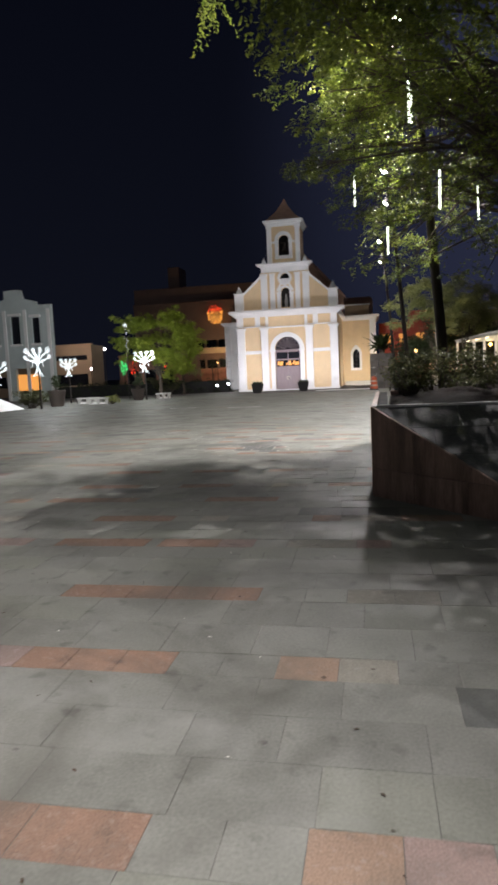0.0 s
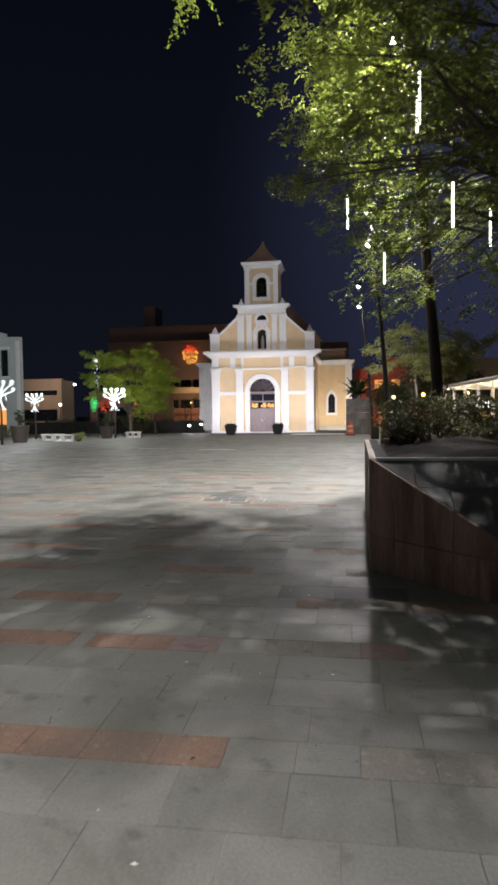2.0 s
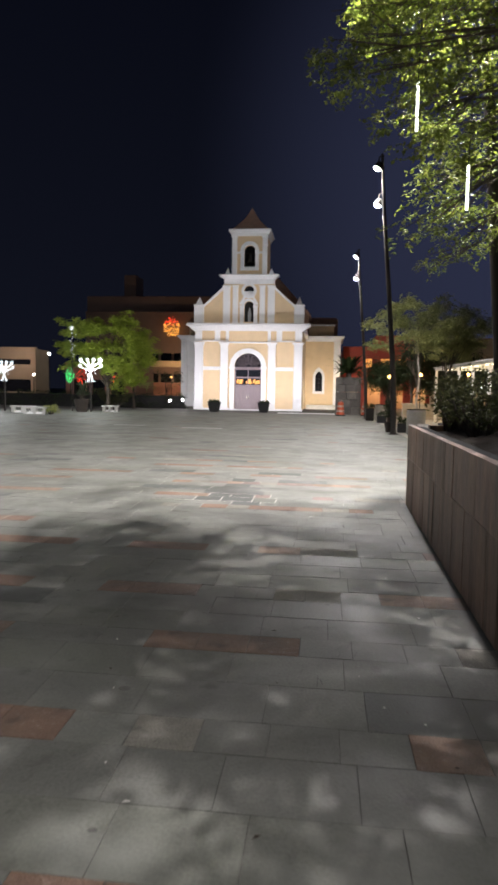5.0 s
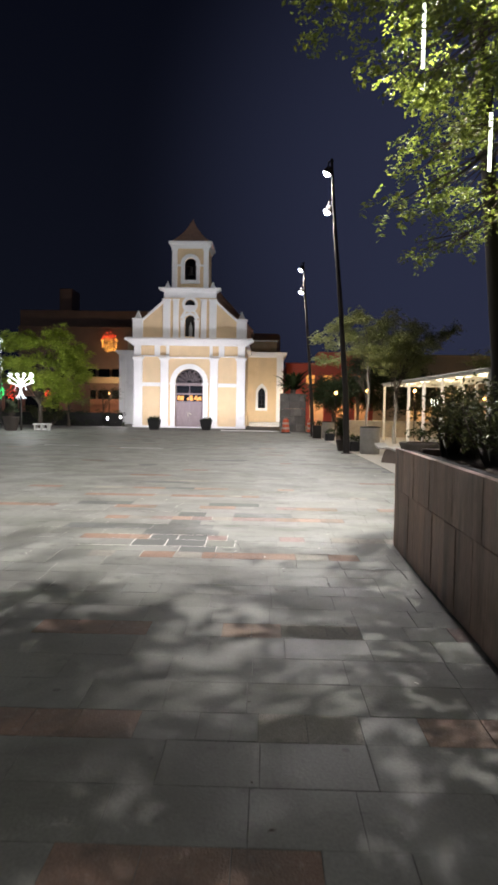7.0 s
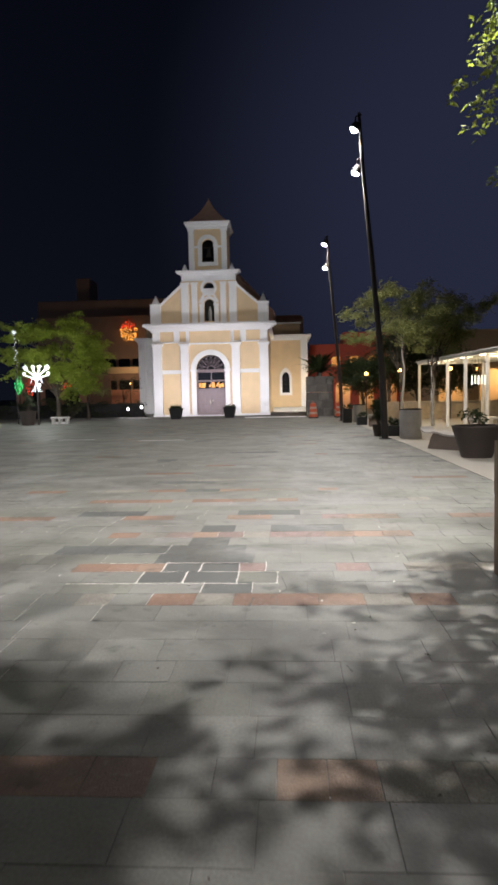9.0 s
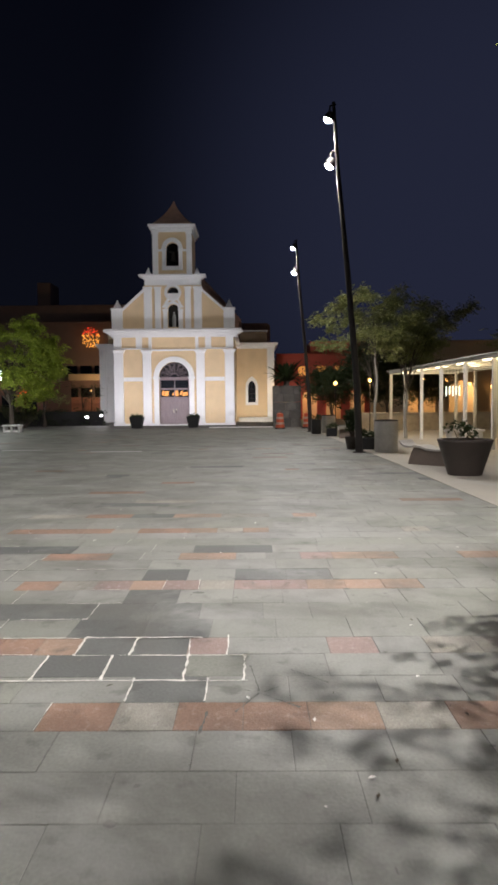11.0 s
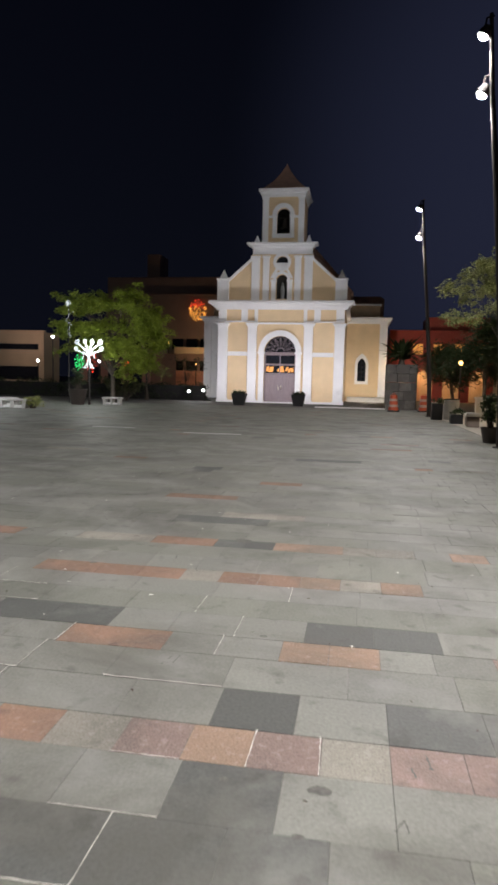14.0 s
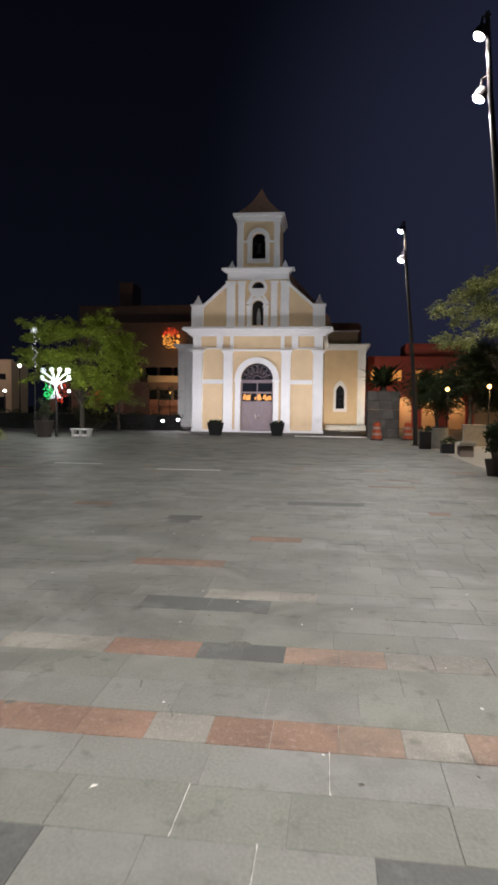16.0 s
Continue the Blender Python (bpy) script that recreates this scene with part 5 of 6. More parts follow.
# unseen warm points added to lift the tall building's front
point("building_fill", (-17.5, 43.5, 4.6), 200, WARM, 0.2)
point("building_fill", (-12.5, 42.5, 3.4), 800, (1.0, 0.7, 0.45), 0.2)

# pale low buildings on the far side
t = building("low_building", -45.3, -26.1, 14, 17.5, 6.1, "low tan and grey commercial building with long window bands", M_TAN, [rect(1, 18.6, 4.3, 4.9), rect(1, 18.6, 1.2, 2.6)])
part("window_band", B(1, 18.6, 0.18, 0.22, 4.3, 4.9), M_GLASS, t)
part("window_band", B(1, 18.6, 0.18, 0.22, 1.2, 2.6), M_GLASS, t)
# another unseen point, added to brighten the low building
point("building_fill", (-27, 10.5, 4.8), 150, (1.0, 0.68, 0.55), 0.2)
t = building("pink_building", -25.0, -16.6, 20, 30, 4.6, "low brick-pink building across the street", M_PINK, [rect(1 + 2.4 * k, 2.6 + 2.4 * k, 1.0, 2.8) for k in range(3)])
for k in range(3):
    part("window_glass", B(1 + 2.4 * k, 2.6 + 2.4 * k, 0.16, 0.2, 1.0, 2.8), M_GLASS, t)
# pale building with stepped parapet
t = thing("pale_building", (-31, -2, -0.15), "pale grey-green building with a curved stepped parapet and tall windows", "building")


def parapet_top(x):
    k = abs(x - 4.3)
    return 10.9 - 0.1 * k if k < 1.0 else (10.0 - 0.25 * (k - 1) if k < 2.4 else 9.3)


holes = [rect(1.7, 2.5, 5.6, 8.1), rect(3.8, 4.8, 5.6, 8.3), rect(6.1, 6.9, 5.6, 8.1), rect(1.2, 3.2, 0, 3.2), rect(4.0, 6.6, 0, 3.2)]
part("front_wall", pierced(bmesh.new(), 0, 8.2, flat(0), parapet_top, holes, 0, 0.4, breaks=(1.9, 1.901, 3.3, 3.301, 5.3, 5.301, 6.7, 6.701)), M_PALE, t)
part("side_wall", slab(bmesh.new(), [(8.2, 0.4, 0), (6.1, 3.6, 0), (6.1, 3.6, 9.0), (8.2, 0.4, 9.0)], (-0.4, 0, 0)), M_PALE, t)
part("roof", slab(bmesh.new(), [(0, 0.4, 8.8), (7.8, 0.4, 8.8), (5.7, 3.6, 8.8), (0, 3.6, 8.8)], (0, 0, -0.3)), M_PALE, t)
for a, b, z0, z1 in ((1.7, 2.5, 5.6, 8.1), (3.8, 4.8, 5.6, 8.3), (6.1, 6.9, 5.6, 8.1)):
    part("window_glass", B(a, b, 0.2, 0.24, z0, z1), M_GLASS, t)
    part("hood", B(a - 0.2, b + 0.2, -0.2, 0, z1 + 0.05, z1 + 0.28, 0.02), M_WHITE, t)
    part("sill", B(a - 0.15, b + 0.15, -0.15, 0, z0 - 0.2, z0, 0.02), M_WHITE, t)
for x in (0.2, 3.2, 5.4, 7.9):
    part("pilaster", B(x - 0.18, x + 0.18, -0.1, 0, 0, 8.9, 0.02), M_WHITE, t)
part("shop_light", B(4.05, 6.55, 0.25, 0.3, 1.0, 2.6), M_ORANGE, t, "orange-lit shopfront")

# ---- festive lights ----


def snowflake(bm, x, y, z, r):
    for q in range(3):
        b = math.pi * q / 3 + 0.26
        c, d = math.cos(b), math.sin(b)
        tube(bm, [(x - r * c, y, z - r * d), (x + r * c, y, z + r * d)], 0.011, 5)
        for e in (-1, 1):
            for turn in (-0.6, 0.6):
                tube(bm, [(x + e * 0.55 * r * c, y, z + e * 0.55 * r * d), (x + e * 0.55 * r * c + e * 0.42 * r * math.cos(b + turn), y, z + e * 0.55 * r * d + e * 0.42 * r * math.sin(b + turn))], 0.008, 5)


def light_post(x, y, h, s, label):
    t = thing("light_post", (x, y, gz(y)), label, "festive light", group="white fountain light posts")
    part("post", tube(bmesh.new(), [(0, 0.05, 0), (0, 0.05, h + 0.3)], [0.07, 0.05], 8), M_METAL, t)
    for e in (-1, 1):
        # inner and outer arms, each a pair of ropes ending in a snowflake
        for reach, rise, big_flake in ((0.26, 1.0, 0.15), (0.82, 0.95, 0.2), (0.9, 0.5, 0.15)):
            for off in (-0.04, 0.04):
                pts = []
                for j in range(9):
                    f = j / 8
                    pts.append((e * s * (reach * f ** 1.7 + off * (0.4 + f)), -0.02, h + s * (rise * f ** 0.85 - 0.05)))
                part("spray", tube(bmesh.new(), pts, 0.012, 6), M_FAIRY, t, "white rope-light spray")
            bm = bmesh.new()
            snowflake(bm, e * s * reach, -0.03, h + s * (rise + 0.06), big_flake * s)
            part("snowflake", bm, M_FAIRY, t, "white light snowflake")
        curl = [(e * s * (0.12 + 0.42 * f + 0.1 * math.sin(f * 5.2)), -0.02, h + s * (0.1 + 0.3 * math.sin(f * 3.4) - 0.16 * f)) for f in [k / 12 for k in range(13)]]
        part("scroll", tube(bmesh.new(), curl, 0.012, 6), M_FAIRY, t, "white rope-light scroll")
        for foot in (0.12, 0.28, 0.42):
            pts = [(e * s * (0.05 + (foot - 0.05) * f ** 2.2), -0.02, h - s * 0.78 * f) for f in [k / 6 for k in range(7)]]
            part("skirt", tube(bmesh.new(), pts, 0.011, 6), M_FAIRY, t, "flaring white rope light")
    return t


light_post(-9.5, -13.2, 2.75, 0.85, "dark post with a white fountain-shaped light decoration")
light_post(-12.5, -24.1, 2.75, 0.9, "dark post with a white fountain-shaped light decoration")
light_post(-16.4, -22.5, 2.2, 0.8, "dark post with a white fountain-shaped light decoration")
light_post(-15.2, -14.5, 2.6, 0.7, "dark post with a white fountain-shaped light decoration")
point("fountain_glow", (-9.0, -13.6, 3.4), 430, (0.95, 1.0, 0.97), 0.5)
point("fountain_glow", (-15.4, -14.0, 3.2), 500, (0.9, 0.98, 1.0), 0.4)
point("fountain_glow", (-12.5, -23.6, 3.6), 700, (0.95, 0.98, 1.0), 0.5)


def bulb_cluster(name, place, half, count, mats, label, seed, size=0.05):
    t = thing(name, place, label, "festive light")
    rg = random.Random(seed)
    sets = [bmesh.new() for _ in mats]
    for _ in range(count):
        a, q = rg.uniform(0, 6.28), math.sqrt(rg.random())
        c = (math.cos(a) * q * half[0], rg.uniform(-1, 1) * half[1], math.sin(a) * q * half[2])
        k = min(len(mats) - 1, int((0.5 - 0.5 * c[2] / half[2]) * len(mats) + rg.uniform(-0.25, 0.25)))
        d = Vector((rg.uniform(-1, 1), rg.uniform(-0.3, 0.3), rg.uniform(-1, 1))).normalized() * size * 3
        tube(sets[max(k, 0)], [Vector(c) - d, Vector(c) + d], size, 5)
    for b, m in zip(sets, mats):
        tagged(part("bulb_string", b, m, t), kind="stuff")
    part("frame_post", tube(bmesh.new(), [(0, half[1] + 0.03, 0), (0, half[1] + 0.03, -0.2 - place[2])], 0.04, 6), M_METAL, t) if place[2] < 5 else None
    part("backing", B(-half[0] * 0.5, half[0] * 0.5, half[1] + 0.02, half[1] + 0.06, -half[2] * 0.05, half[2] * 0.05, 0.01), M_DARK, t)
    return t


bulb_cluster("wreath_light", (-18.3, 47.4, 11.7), (1.35, 0.1, 1.6), 120, [M_REDL, M_YELL, M_YELL], "round red and orange light wreath on the building wall", 3, 0.028)
bulb_cluster("green_light", (-20.0, 9.0, 2.9), (0.5, 0.1, 0.9), 45, [M_GREENL], "tall green rope-light decoration on a post", 5, 0.022)
bulb_cluster("red_light", (-18.8, 9.0, 2.8), (0.5, 0.1, 0.95), 26, [M_REDL], "tall red rope-light decoration on a post", 6, 0.022)
bulb_cluster("red_light", (-15.0, 8.0, 2.6), (0.5, 0.1, 0.4), 14, [M_REDL], "small red rope-light decoration on a post", 7, 0.03)
# star and trail over the tree
t = thing("shooting_star_light", (-11.6, -11.4, 5.9), "white star light with a short trail of bulbs", "festive light")
bm = bmesh.new()
for k in range(6):
    b = math.pi * k / 6
    tube(bm, [(-0.2 * math.cos(b), 0, -0.2 * math.sin(b)), (0.2 * math.cos(b), 0, 0.2 * math.sin(b))], 0.008, 5)
part("star", bm, M_STAR, t)
bm = bmesh.new()
rg = random.Random(8)
for k in range(14):
    c = Vector((0.12 * rg.gauss(0, 1), 0, -0.4 - 0.13 * k))
    tube(bm, [c, c + Vector((rg.uniform(-0.05, 0.05), 0, 0.04))], 0.018, 5)
tagged(part("trail", bm, M_STAR, t), kind="stuff")
part("post", tube(bmesh.new(), [(0, 0.1, 0.3), (0, 0.1, gz(-11.4) - 5.9)], 0.03, 8), M_METAL, t)

# hanging tube lights in the big tree
for x, y, z, l in ((7.73, -50.0, 4.85, 0.5), (8.6, -51.3, 5.6, 0.45), (8.5, -52.5, 5.3, 0.55), (8.26, -50.1, 3.95, 0.45), (8.9, -52.2, 4.2, 0.5), (9.6, -50.8, 4.3, 0.5)):
    t = thing("hanging_tube_light", (x, y, z), "slim white tube light hanging in the tree", "festive light", group="hanging tube lights")
    part("tube", tube(bmesh.new(), [(0, 0, -l), (0, 0, 0)], 0.014, 8), M_TUBE, t)
    part("cord", tube(bmesh.new(), [(0, 0, 0), (0.02, 0, 0.7)], 0.006, 5), M_BLACK, t)

# short tube lights hung in a row under the pergola
for k in range(5):
    t = thing("hanging_tube_light", (14.75 + 0.17 * k, -23.0 + 0.08 * k, 2.2), "short white tube light hanging under the pergola roof", "festive light", group="pergola tube lights")
    part("tube", tube(bmesh.new(), [(0, 0, -0.42 + 0.05 * (k % 2)), (0, 0, 0)], 0.02, 8), M_TUBE, t)
    part("cord", tube(bmesh.new(), [(0, 0, 0), (0, 0, 0.81)], 0.006, 5), M_BLACK, t)

# two floodlights on stands beside the church
for x, y, z in ((-7.05, 0.2, 0.62), (-6.0, 0.6, 0.72)):
    t = thing("floodlight", (x, y, gz(y)), "small floodlight on a tilted ground stand", "floodlight", group="church floodlights")
    part("stand", tube(bmesh.new(), [(0.25, 0.5, 0), (0, 0.05, z)], 0.03, 6), M_METAL, t)
    part("foot", tube(bmesh.new(), [(-0.2, 0.3, 0.02), (0.5, 0.6, 0.02)], 0.025, 6), M_METAL, t)
    bm = lathe(bmesh.new(), [(0, 0.16), (0.12, 0.14), (0.2, 0.0), (0.19, -0.02), (0, -0.01)], 16)
    bm.transform(pose(0, 0, z + 0.1, -80, 0, 0))
    head = part("head", bm, M_METAL, t, smooth=True)
    bm = lathe(bmesh.new(), [(0, -0.06), (0.06, -0.055), (0.09, -0.035), (0.09, -0.02), (0, -0.02)], 16)
    bm.transform(pose(0, 0, z + 0.1, -80, 0, 0))
    part("lens", bm, M_WBULB, head)
    spot("floodlight_lamp", (x, y - 0.14, z + gz(y) + 0.1), (x + 1.0, y - 9, 0), 110, COOL, 120, 0.6, 0.1)

# distant street lamps
for x, y, h, m in ((-22.6, 6.0, 2.9, M_WBULB), (-16.8, 6.0, 2.9, M_WBULB), (-19.2, 12.0, 4.2, M_WBULB), (-17.6, 30, 6.0, M_AMBER), (-14.8, 33, 3.4, M_AMBER), (-19.2, 2.0, 4.8, M_WBULB)):
    t = thing("street_lamp", (x, y, gz(y)), "distant glowing street lamp on a dark post", "street lamp", group="distant street lamps")
    part("post", tube(bmesh.new(), [(0, 0, 0), (0, 0, h)], [0.07, 0.04], 8), M_METAL, t)
    part("globe", lathe(bmesh.new(), [(0, h - 0.01), (0.08, h + 0.02), (0.11, h + 0.1), (0.08, h + 0.17), (0, h + 0.2)], 12), m, t, smooth=True)

# low hedge behind the left plaza edge
hedge = thing("hedge", (-14, 0, gz(0)), "dark clipped hedge along the plaza edge", "hedge")
bm = bmesh.new()
rg = random.Random(12)
for _ in range(420):
    leaves(bm, (rg.uniform(-14, 8), rg.uniform(-0.4, 0.4) + 1.2, rg.uniform(0.1, 1.35)), (0.35, 0.3, 0.25), 26, 0.16, rg)
part("foliage", bm, M_LEAF2, hedge)
part("core", B(-14, 8, 0.95, 1.45, 0, 1.15), M_DARK, hedge)

# sloping white bank at the plaza's edge, with its shrub
t = thing("white_bank", (-14.0, -27.0, 0), "sloping pale concrete bank at the plaza edge", "bank", kind="structure")
part("bank", prism(bmesh.new(), [(-6, -0.02), (0.2, -0.02), (-0.5, 0.3), (-2.6, 1.15), (-6, 1.3)], -3.2, 3.2), M_WHITE, t)
shrub((-14.0, -22.6, gz(-22)), (1.3, 0.7, 1.1), 30, 300, "shrub", "rounded dark green shrub beside the pale bank", None, 0.13, 200)
shrub((-9.7, -19.4, gz(-19)), (0.5, 0.4, 0.55), 16, 301, "shrub", "low green shrub beside the white bench", M_LEAF3, 0.1, 200)
shrub((-10.9, -4.0, gz(-4)), (2.0, 0.8, 1.6), 40, 302, "shrub", "dark bushy shrub beneath the tree", None, 0.16, 160)
# pale kerb strip before the church steps
tagged(part("kerb", B(3.2, 7.6, -6.9, -6.6, gz(-6.8) - 0.02, gz(-6.8) + 0.05, 0.01), M_WHITE), "low white painted kerb before the church", "kerb", kind="structure")

# ---- plaza paving, piece by piece ----
KINDS = {
    "mid": ((0.17, 0.172, 0.151), 0.54), "dark": ((0.088, 0.091, 0.084), 0.52), "green": ((0.16, 0.164, 0.138), 0.55),
    "terracotta": ((0.2, 0.127, 0.091), 0.62), "peach": ((0.235, 0.165, 0.12), 0.62), "mauve": ((0.215, 0.16, 0.14), 0.65), "pale": ((0.228, 0.216, 0.183), 0.7),
}


def stone(kind, mode):
    c, r = KINDS[kind]
    rough_cut = kind in ("terracotta", "peach", "mauve", "pale")
    return surface(f"{kind}_paving_{mode}", c, r + 0.08, vary=0.17 if kind in ("mid", "dark", "green") else 0.28, scale=1.3, fine=60 if kind in ("mid", "dark", "green") else 95, bump=0.6 if rough_cut else 0.22, dist=0.008, spec=0.2, rand=mode, span=0.1, stain=tuple(0.9 * a + (0.11 if rough_cut else 0.065) for a in c) if kind != "dark" else (0.2, 0.2, 0.18), stain_at=0.6 if rough_cut else 0.57, stain_scale=24 if rough_cut else 1.1, grime=(0.08, 0.078, 0.066))


STONES = list(KINDS)
NEAR = {k: stone(k, "object") for k in STONES}
FAR = [stone(k, "island") for k in STONES]
tops = [-40.4, -41.45, -42.76, -43.8, -45.12, -46.15, -47.53, -48.45, -49.75, -50.77, -52.17, -53.2, -54.3, -55.36, -56.78, -57.95, -59.35, -60.4, -61.75, -62.8, -64.1, -65.2, -66.5]
y, k = -40.4, 0
ahead = []
while y < -8:
    y += 1.36 if k % 2 == 0 else 1.04
    k += 1
    ahead.append(y)
tops = sorted(tops + ahead, reverse=True)
courses = []
for a, b in zip(tops, tops[1:]):
    courses.append((a - 0.285, a, True))
    n = max(1, round((a - 0.285 - b) / 0.375))
    for i in range(n):
        h = (a - 0.285 - b) / n
        courses.append((a - 0.285 - h * (i + 1), a - 0.285 - h * i, False))
rng = random.Random(2024)
pav = thing("paving", (0, 0, 0), "grey slate plaza paving with bands of terracotta and peach stones", "paving", kind="structure")
shared = {}


def tile_mesh(w, d, kind):
    key = (round(w, 2), round(d, 2), kind)
    if key not in shared:
        bm = bmesh.new()
        g, e = 0.0016, 0.0016
        w2, d2 = key[0] / 2 - g, key[1] / 2 - 0.0006
        lo = [bm.verts.new((i * w2, j * d2, -0.03)) for i, j in ((-1, -1), (1, -1), (1, 1), (-1, 1))]
        mi = [bm.verts.new((i * w2, j * d2, -e)) for i, j in ((-1, -1), (1, -1), (1, 1), (-1, 1))]
        hi = [bm.verts.new((i * (w2 - e), j * (d2 - e), 0)) for i, j in ((-1, -1), (1, -1), (1, 1), (-1, 1))]
        for p, q in ((lo, mi), (mi, hi)):
            for i in range(4):
                j = (i + 1) % 4
                bm.faces.new((p[i], p[j], q[j], q[i]))
        bm.faces.new(hi)
        me = bpy.data.meshes.new("slab")
        bm.to_mesh(me)
        bm.free()
        me.materials.append(NEAR[kind])
        shared[key] = me
    return shared[key]


# runs of particular stones in some courses: top of the course, then edges and kinds from west to east
RUNS = [
    (-48.13, (4.4, "green", 4.98, "mid", 5.57, "dark", 5.98, "mid", 6.42, "mid", 6.9)),
    (-45.12, (3.8, "mid", 4.15, "terracotta", 4.48, "terracotta", 4.8, "mid", 5.12, "mid", 5.49, "peach", 5.77, "peach", 6.06, "mid", 6.36, "mid", 6.7)),
    (-44.775, (3.0, "mid", 3.48, "dark", 3.92, "dark", 4.36, "mid", 4.76, "mid", 5.18, "mid", 5.61, "dark", 6.03, "dark", 6.43, "mid", 6.9)),
    (-48.45, (4.9, "mid", 5.2, "terracotta", 5.55, "pale", 5.85, "terracotta", 6.18, "terracotta", 6.5, "peach", 6.85, "pale", 7.2)),
    (-46.15, (4.25, "terracotta", 4.58, "pale", 4.9, "mauve", 5.2, "peach", 5.48, "mauve", 5.78, "pale", 6.07, "mauve", 6.38, "mauve", 6.68)),
    (-47.53, (4.3, "terracotta", 4.62, "terracotta", 4.88, "peach", 5.14, "dark", 5.48, "dark", 5.82, "mauve", 6.07, "mid", 6.7, "mauve", 7.0)),
    (-47.83, (4.5, "mid", 4.99, "dark", 5.38, "dark", 5.84, "green", 6.18, "mid", 6.66)),
    (-46.81, (3.9, "dark", 4.3, "dark", 4.58, "dark", 5.05, "dark", 5.48, "dark", 5.84, "mid", 6.3, "green", 6.65)),
    (-46.43, (4.38, "mid", 4.8, "mid", 5.22, "dark", 5.64, "mid", 6.07, "mid", 6.46, "mid", 6.97)),
    (-45.77, (4.8, "mid", 5.26, "dark", 5.65, "mid", 6.07, "dark", 6.52, "dark", 6.92)),
    (-43.8, (3.3, "terracotta", 3.55, "terracotta", 3.83, "terracotta", 4.18, "terracotta", 4.54, "pale", 4.85, "terracotta", 5.16, "terracotta", 5.49, "peach", 5.8, "pale", 6.11, "peach", 6.42)),
    (-42.76, (3.2, "pale", 3.55, "pale", 3.96, "terracotta", 4.27, "terracotta", 4.58, "dark", 4.87, "dark", 5.15, "peach", 5.5, "peach", 5.8, "pale", 6.1, "pale", 6.45)),
    (-52.17, (5.1, "terracotta", 5.34, "terracotta", 5.58, "terracotta", 5.89, "mid", 6.19, "mid", 6.49, "pale", 6.73, "pale", 7.0, "mid", 7.3)),
    (-50.77, (4.9, "terracotta", 5.17, "terracotta", 5.43, "terracotta", 5.7, "mid", 5.96, "mid", 6.22, "peach", 6.43, "peach", 6.64, "pale", 6.96, "pale", 7.2)),
    (-55.36, (5.86, "terracotta", 6.18, "terracotta", 6.46, "mauve", 6.81, "mid", 7.13, "pale", 7.45, "pale", 7.78, "mauve", 8.1)),
    (-56.78, (6.1, "terracotta", 6.42, "terracotta", 6.77, "terracotta", 7.11, "mid", 7.45, "mid", 7.75, "pale", 8.09, "pale", 8.4)),
    (-57.95, (5.86, "terracotta", 6.17, "terracotta", 6.48, "terracotta", 6.8, "mid", 7.09, "mid", 7.41, "peach", 7.75, "pale", 8.07)),
    (-59.35, (6.35, "terracotta", 6.66, "terracotta", 7.12, "mid", 7.41, "mid", 7.71, "peach", 8.04, "mauve", 8.34)),
]


def run_of(top):
    for t0, cells in RUNS:
        if abs(t0 - top) < 0.12:
            return cells
    return None


verts, faces, mats = [], [], []
near_count = 0
joints = []
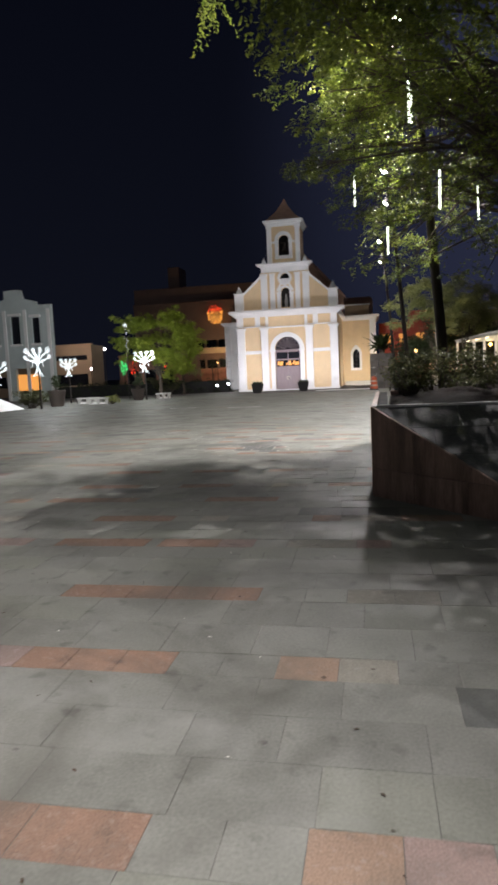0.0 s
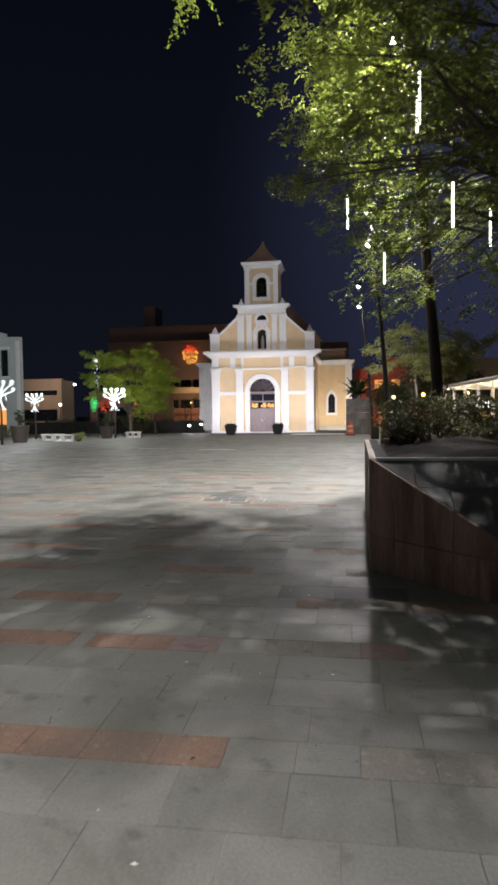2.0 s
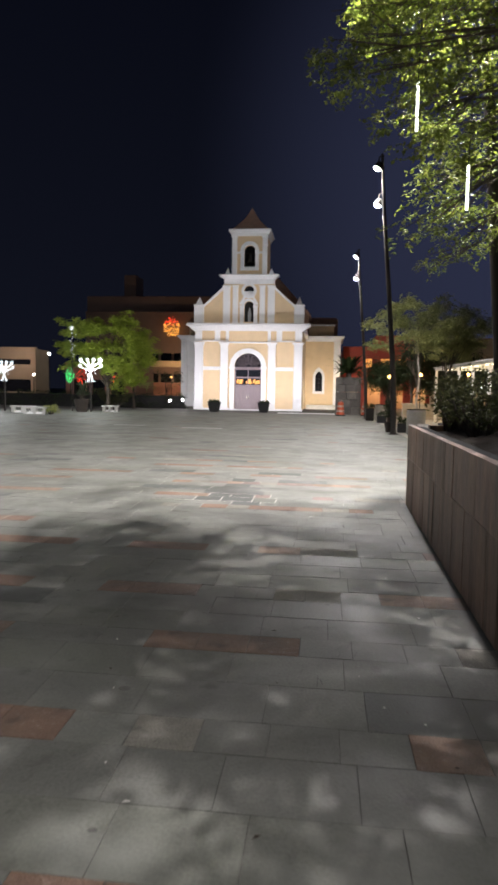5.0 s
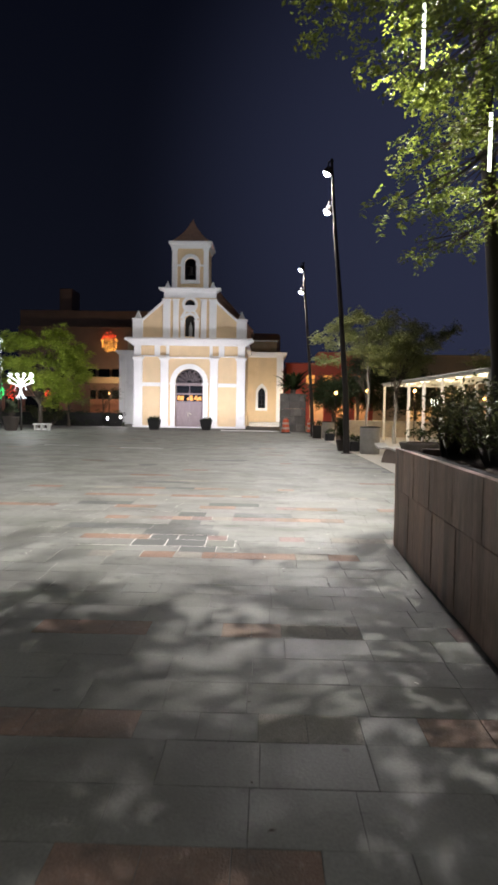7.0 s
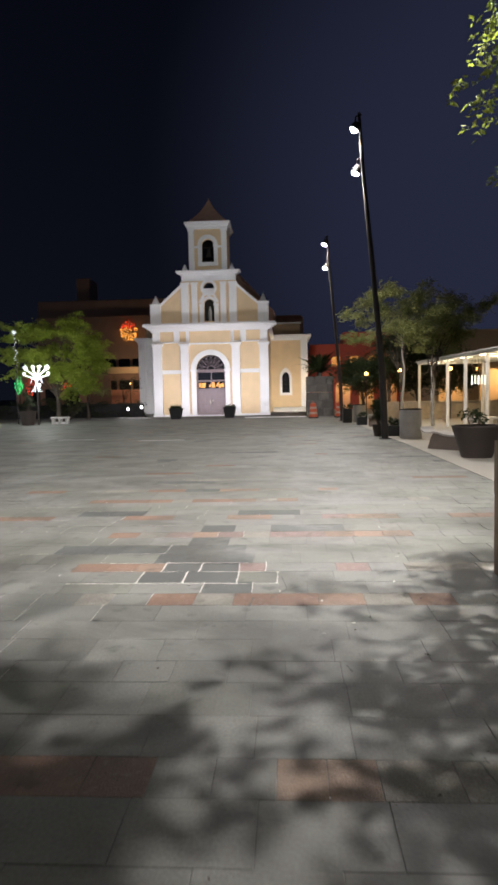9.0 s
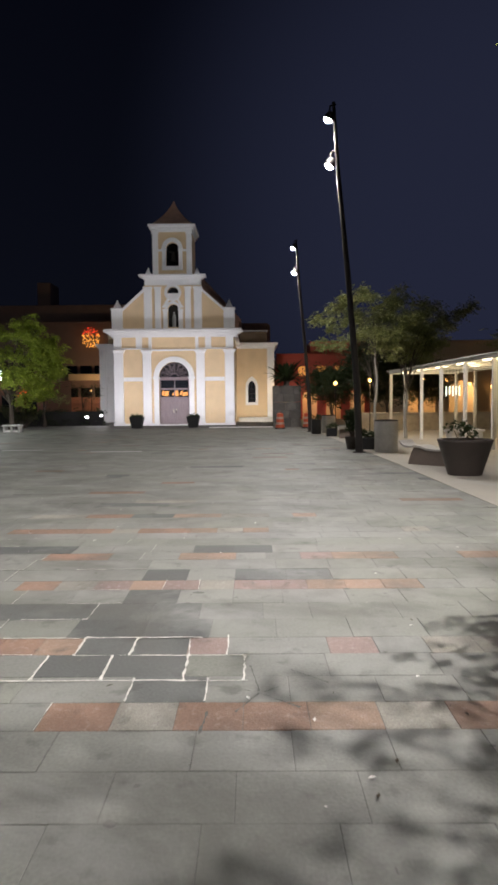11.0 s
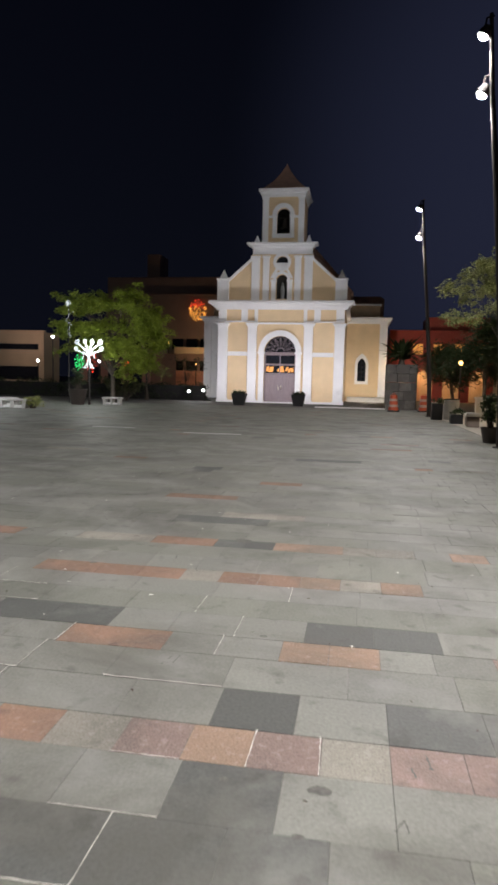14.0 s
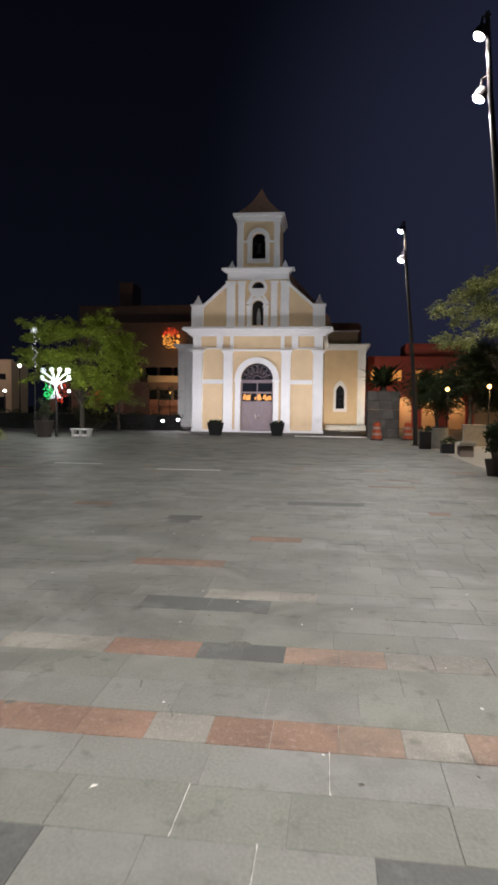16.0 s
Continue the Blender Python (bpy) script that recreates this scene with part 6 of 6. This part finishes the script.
for y0, y1, band in courses:
    x = -16.0 + rng.uniform(-0.5, 0)
    run = "mid"
    left = 0
    cells = run_of(y1)
    while x < 9.76:
        if band:
            w = 0.32
            if left <= 0:
                run = rng.choices(("terracotta", "peach", "mauve", "pale", "mid", "dark"), (2.4, 2.0, 1.6, 2.0, 13, 0.6) if y1 < -43.5 else (0.5, 0.4, 0.3, 0.6, 14, 0.6))[0]
                left = rng.randint(1, 3)
        else:
            w = rng.choice((0.44, 0.5, 0.56, 0.64))
            if left <= 0:
                run = rng.choices(("mid", "green", "dark"), (9, 6, 0.7) if y1 < -40 else (9, 7, 0.8))[0]
                left = rng.randint(1, 4) if run != "dark" else rng.randint(1, 2)
        left -= 1
        xe = min(x + w, 9.77)
        if cells:
            edges, kinds = cells[0::2], cells[1::2]
            if x < edges[0] - 1e-6:
                if xe > edges[0] - 0.12:
                    xe = edges[0]
            elif x < edges[-1] - 1e-6:
                q = next(i for i in range(len(kinds)) if x < edges[i + 1] - 1e-6)
                xe, run, left = edges[q + 1], kinds[q], 0
        if xe - x < 0.06:
            break
        kind = run
        tilt = max(-0.001, min(0.001, rng.gauss(0, 0.0006)))
        zc = gz((y0 + y1) / 2) + tilt
        if 2.5 < x < 8.6 and -59.6 < y0 and y1 < -43.0 and near_count < 300 and (3.6 < x < 7.9 and (y1 < -56.0 or y0 > -48.4)):
            ob = new("slab", tile_mesh(xe - x, y1 - y0, kind))
            ob.parent = pav
            ob.matrix_world = pose((x + xe) / 2, (y0 + y1) / 2, zc, rng.gauss(0, 0.08), rng.gauss(0, 0.08), 0)
            near_count += 1
        else:
            g, e, gy = 0.0016, 0.0016, 0.0006
            b = len(verts)
            za, zb = gz(y0) + tilt, gz(y1) + tilt
            sx, sy = rng.gauss(0, 0.0006), rng.gauss(0, 0.0006)
            verts += [(x + g, y0 + gy, za - 0.03), (xe - g, y0 + gy, za - 0.03), (xe - g, y1 - gy, zb - 0.03), (x + g, y1 - gy, zb - 0.03)]
            verts += [(x + g, y0 + gy, za - e - sx - sy), (xe - g, y0 + gy, za - e + sx - sy), (xe - g, y1 - gy, zb - e + sx + sy), (x + g, y1 - gy, zb - e - sx + sy)]
            verts += [(x + g + e, y0 + gy + e, za - sx - sy), (xe - g - e, y0 + gy + e, za + sx - sy), (xe - g - e, y1 - gy - e, zb + sx + sy), (x + g + e, y1 - gy - e, zb - sx + sy)]
            for q in ((0, 1, 5, 4), (1, 2, 6, 5), (2, 3, 7, 6), (3, 0, 4, 7), (4, 5, 9, 8), (5, 6, 10, 9), (6, 7, 11, 10), (7, 4, 8, 11), (8, 9, 10, 11)):
                faces.append(tuple(b + i for i in q))
                mats.append(STONES.index(kind))
        if 1.5 < x < 5.95 and -50.4 < y0 < -44.2:
            joints.append((x, y0, xe, y1))
        x = xe
me = bpy.data.meshes.new("far_slabs")
me.from_pydata(verts, [], faces)
for m in FAR:
    me.materials.append(m)
me.polygons.foreach_set("material_index", mats)
me.update()
ob = new("far_slabs", me)
ob.parent = pav
tagged(ob, kind="stuff")

# two long pale slabs let into the paving
for x0, x1, yc in ((-2.4, -1.0, -29.4), (0.9, 2.6, -30.5)):
    part("pale_slab", B(x0, x1, yc - 0.07, yc + 0.07, gz(yc) - 0.02, gz(yc) + 0.005), M_LEDGE, pav)

# pale mortar smeared along some joints
M_SMEAR = surface("pale_smeared_mortar", (0.5, 0.48, 0.43), 0.85, vary=0.25, scale=5, fine=40, bump=0.3)
bm = bmesh.new()
rng = random.Random(77)


LIFT = 0.0045


def smear(xa, ya, xb, yb, w):
    n = 10
    a, b = Vector((xa, ya, 0)), Vector((xb, yb, 0))
    d = (b - a).normalized()
    side = Vector((-d.y, d.x, 0))
    rows_ = []
    for k in range(n + 1):
        p = a.lerp(b, k / n)
        fat = 1.5 if k in (0, n) else 0.8
        l = w * fat * rng.uniform(0.03, 1.1)
        r = w * fat * rng.uniform(0.03, 1.1)
        rows_.append((bm.verts.new((p + side * l).to_tuple()[:2] + (LIFT,)), bm.verts.new((p - side * r).to_tuple()[:2] + (LIFT,))))
    for p, q in zip(rows_, rows_[1:]):
        bm.faces.new((p[0], p[1], q[1], q[0]))


SCUFF_AT = (6.26, -48.35)
SPOTS_AT = [(5.79, -46.53, 0.045), (5.73, -46.8, 0.025), (5.41, -46.53, 0.022), (5.36, -45.08, 0.025), (4.83, -42.78, 0.09)]
for xa, ya, xb, yb, w in ((5.14, -47.53, 5.9, -47.53, 0.014), (5.14, -47.83, 5.14, -47.53, 0.014), (5.48, -47.83, 5.48, -47.53, 0.014), (5.84, -47.83, 5.82, -47.53, 0.008), (6.07, -47.83, 6.07, -47.5, 0.009), (5.14, -47.83, 6.2, -47.84, 0.009),
                         (5.38, -48.18, 5.38, -47.83, 0.012), (5.84, -48.2, 5.84, -47.83, 0.014), (6.18, -48.2, 6.18, -47.83, 0.012), (4.99, -48.18, 4.99, -47.83, 0.012), (4.8, -48.19, 5.84, -48.19, 0.012),
                         (4.4, -48.19, 4.8, -48.19, 0.018), (5.84, -48.2, 6.2, -48.2, 0.007), (4.6, -47.54, 5.1, -47.54, 0.008), (5.57, -48.44, 5.57, -48.16, 0.009), (5.98, -48.44, 5.98, -48.16, 0.008)
                         ):
    smear(xa, ya, xb, yb, w)
# thinner remains in other joints nearby
for x0, y0, x1, y1 in joints:
    if rng.random() < (0.3 if y0 < -48.6 else 0.16):
        smear(x0, y0, x0 + rng.uniform(-0.01, 0.01), y1, rng.uniform(0.002, 0.005))
    if y0 > -48.6 and x0 < 5.2 and rng.random() < 0.3:
        smear(x0, y0, x1, y0, rng.uniform(0.003, 0.009))
ob = part("smeared_mortar", bm, M_SMEAR, pav, "pale mortar smeared along the joints")
tagged(ob, kind="stuff")

# dark scuffs and drips on the slabs
M_SCUFF = surface("dark_scuff", (0.1, 0.098, 0.086), 0.75, vary=0.3, scale=8, fine=40, bump=0.1)
bm = bmesh.new()
CX, CY = SCUFF_AT
LIFT = 0.0024
for ang, l0, l1, w in ((0.4, 0.03, 0.14, 0.007), (1.5, 0.02, 0.36, 0.008), (2.6, 0.05, 0.24, 0.005), (4.0, 0.0, 0.24, 0.009), (5.4, 0.0, 0.26, 0.008)):
    smear(CX + l0 * math.cos(ang), CY + l0 * math.sin(ang), CX + l1 * math.cos(ang + 0.2), CY + l1 * math.sin(ang + 0.2), w)
smear(CX + 0.18, CY + 0.3, CX + 0.38, CY + 0.12, 0.007)
for _ in range(46):
    px, py, l = rng.uniform(3.2, 7.6), rng.uniform(-58, -39), rng.uniform(0.05, 0.22)
    smear(px, py, px + rng.uniform(-0.03, 0.03), py + l, rng.uniform(0.005, 0.013))
    for _ in range(rng.randint(0, 3)):
        qx, qy = px + rng.uniform(-0.12, 0.12), py + rng.uniform(-0.1, 0.25)
        smear(qx, qy, qx + rng.uniform(-0.02, 0.02), qy + rng.uniform(0.02, 0.07), rng.uniform(0.004, 0.009))
for px, py, rr in SPOTS_AT + [(rng.uniform(3.5, 7.5), rng.uniform(-60, -40), rng.uniform(0.012, 0.035)) for _ in range(40)]:
    ring = [bm.verts.new((px + rr * math.cos(q * 0.6283) * rng.uniform(0.7, 1.2), py + rr * math.sin(q * 0.6283) * rng.uniform(0.5, 1.0), gz(py) + 0.0022)) for q in range(10)]
    bm.faces.new(ring)
tagged(part("scuff_mark", bm, M_SCUFF, pav, "dark scuffs and drips on the slabs"), kind="stuff")

# fallen leaves, grit and chips on the paving
bm = bmesh.new()
for _ in range(420):
    x, y = rng.uniform(1.5, 9.3), rng.uniform(-60.5, -34)
    s = rng.uniform(0.004, 0.014)
    a = rng.uniform(0, 6.28)
    z = gz(y) + 0.006
    m = 0 if rng.random() < 0.6 else 1
    c, d = math.cos(a) * s, math.sin(a) * s
    ps = [(x - c * 1.6, y - d * 1.6, z), (x + d * 0.7, y - c * 0.7, z + s * 0.4), (x + c * 1.6, y + d * 1.6, z + s * 0.15), (x - d * 0.7, y + c * 0.7, z + s * 0.3)]
    sheet(bm, ps, m)
M_LITTER = surface("dry_leaf", (0.05, 0.035, 0.022), 0.8, vary=0.3)
M_CHIP = surface("pale_chip", (0.6, 0.58, 0.52), 0.6, vary=0.2)
tagged(part("fallen_leaf_litter", bm, [M_LITTER, M_CHIP]), "scattered dry leaf bits and pale chips on paving", "litter", kind="stuff")
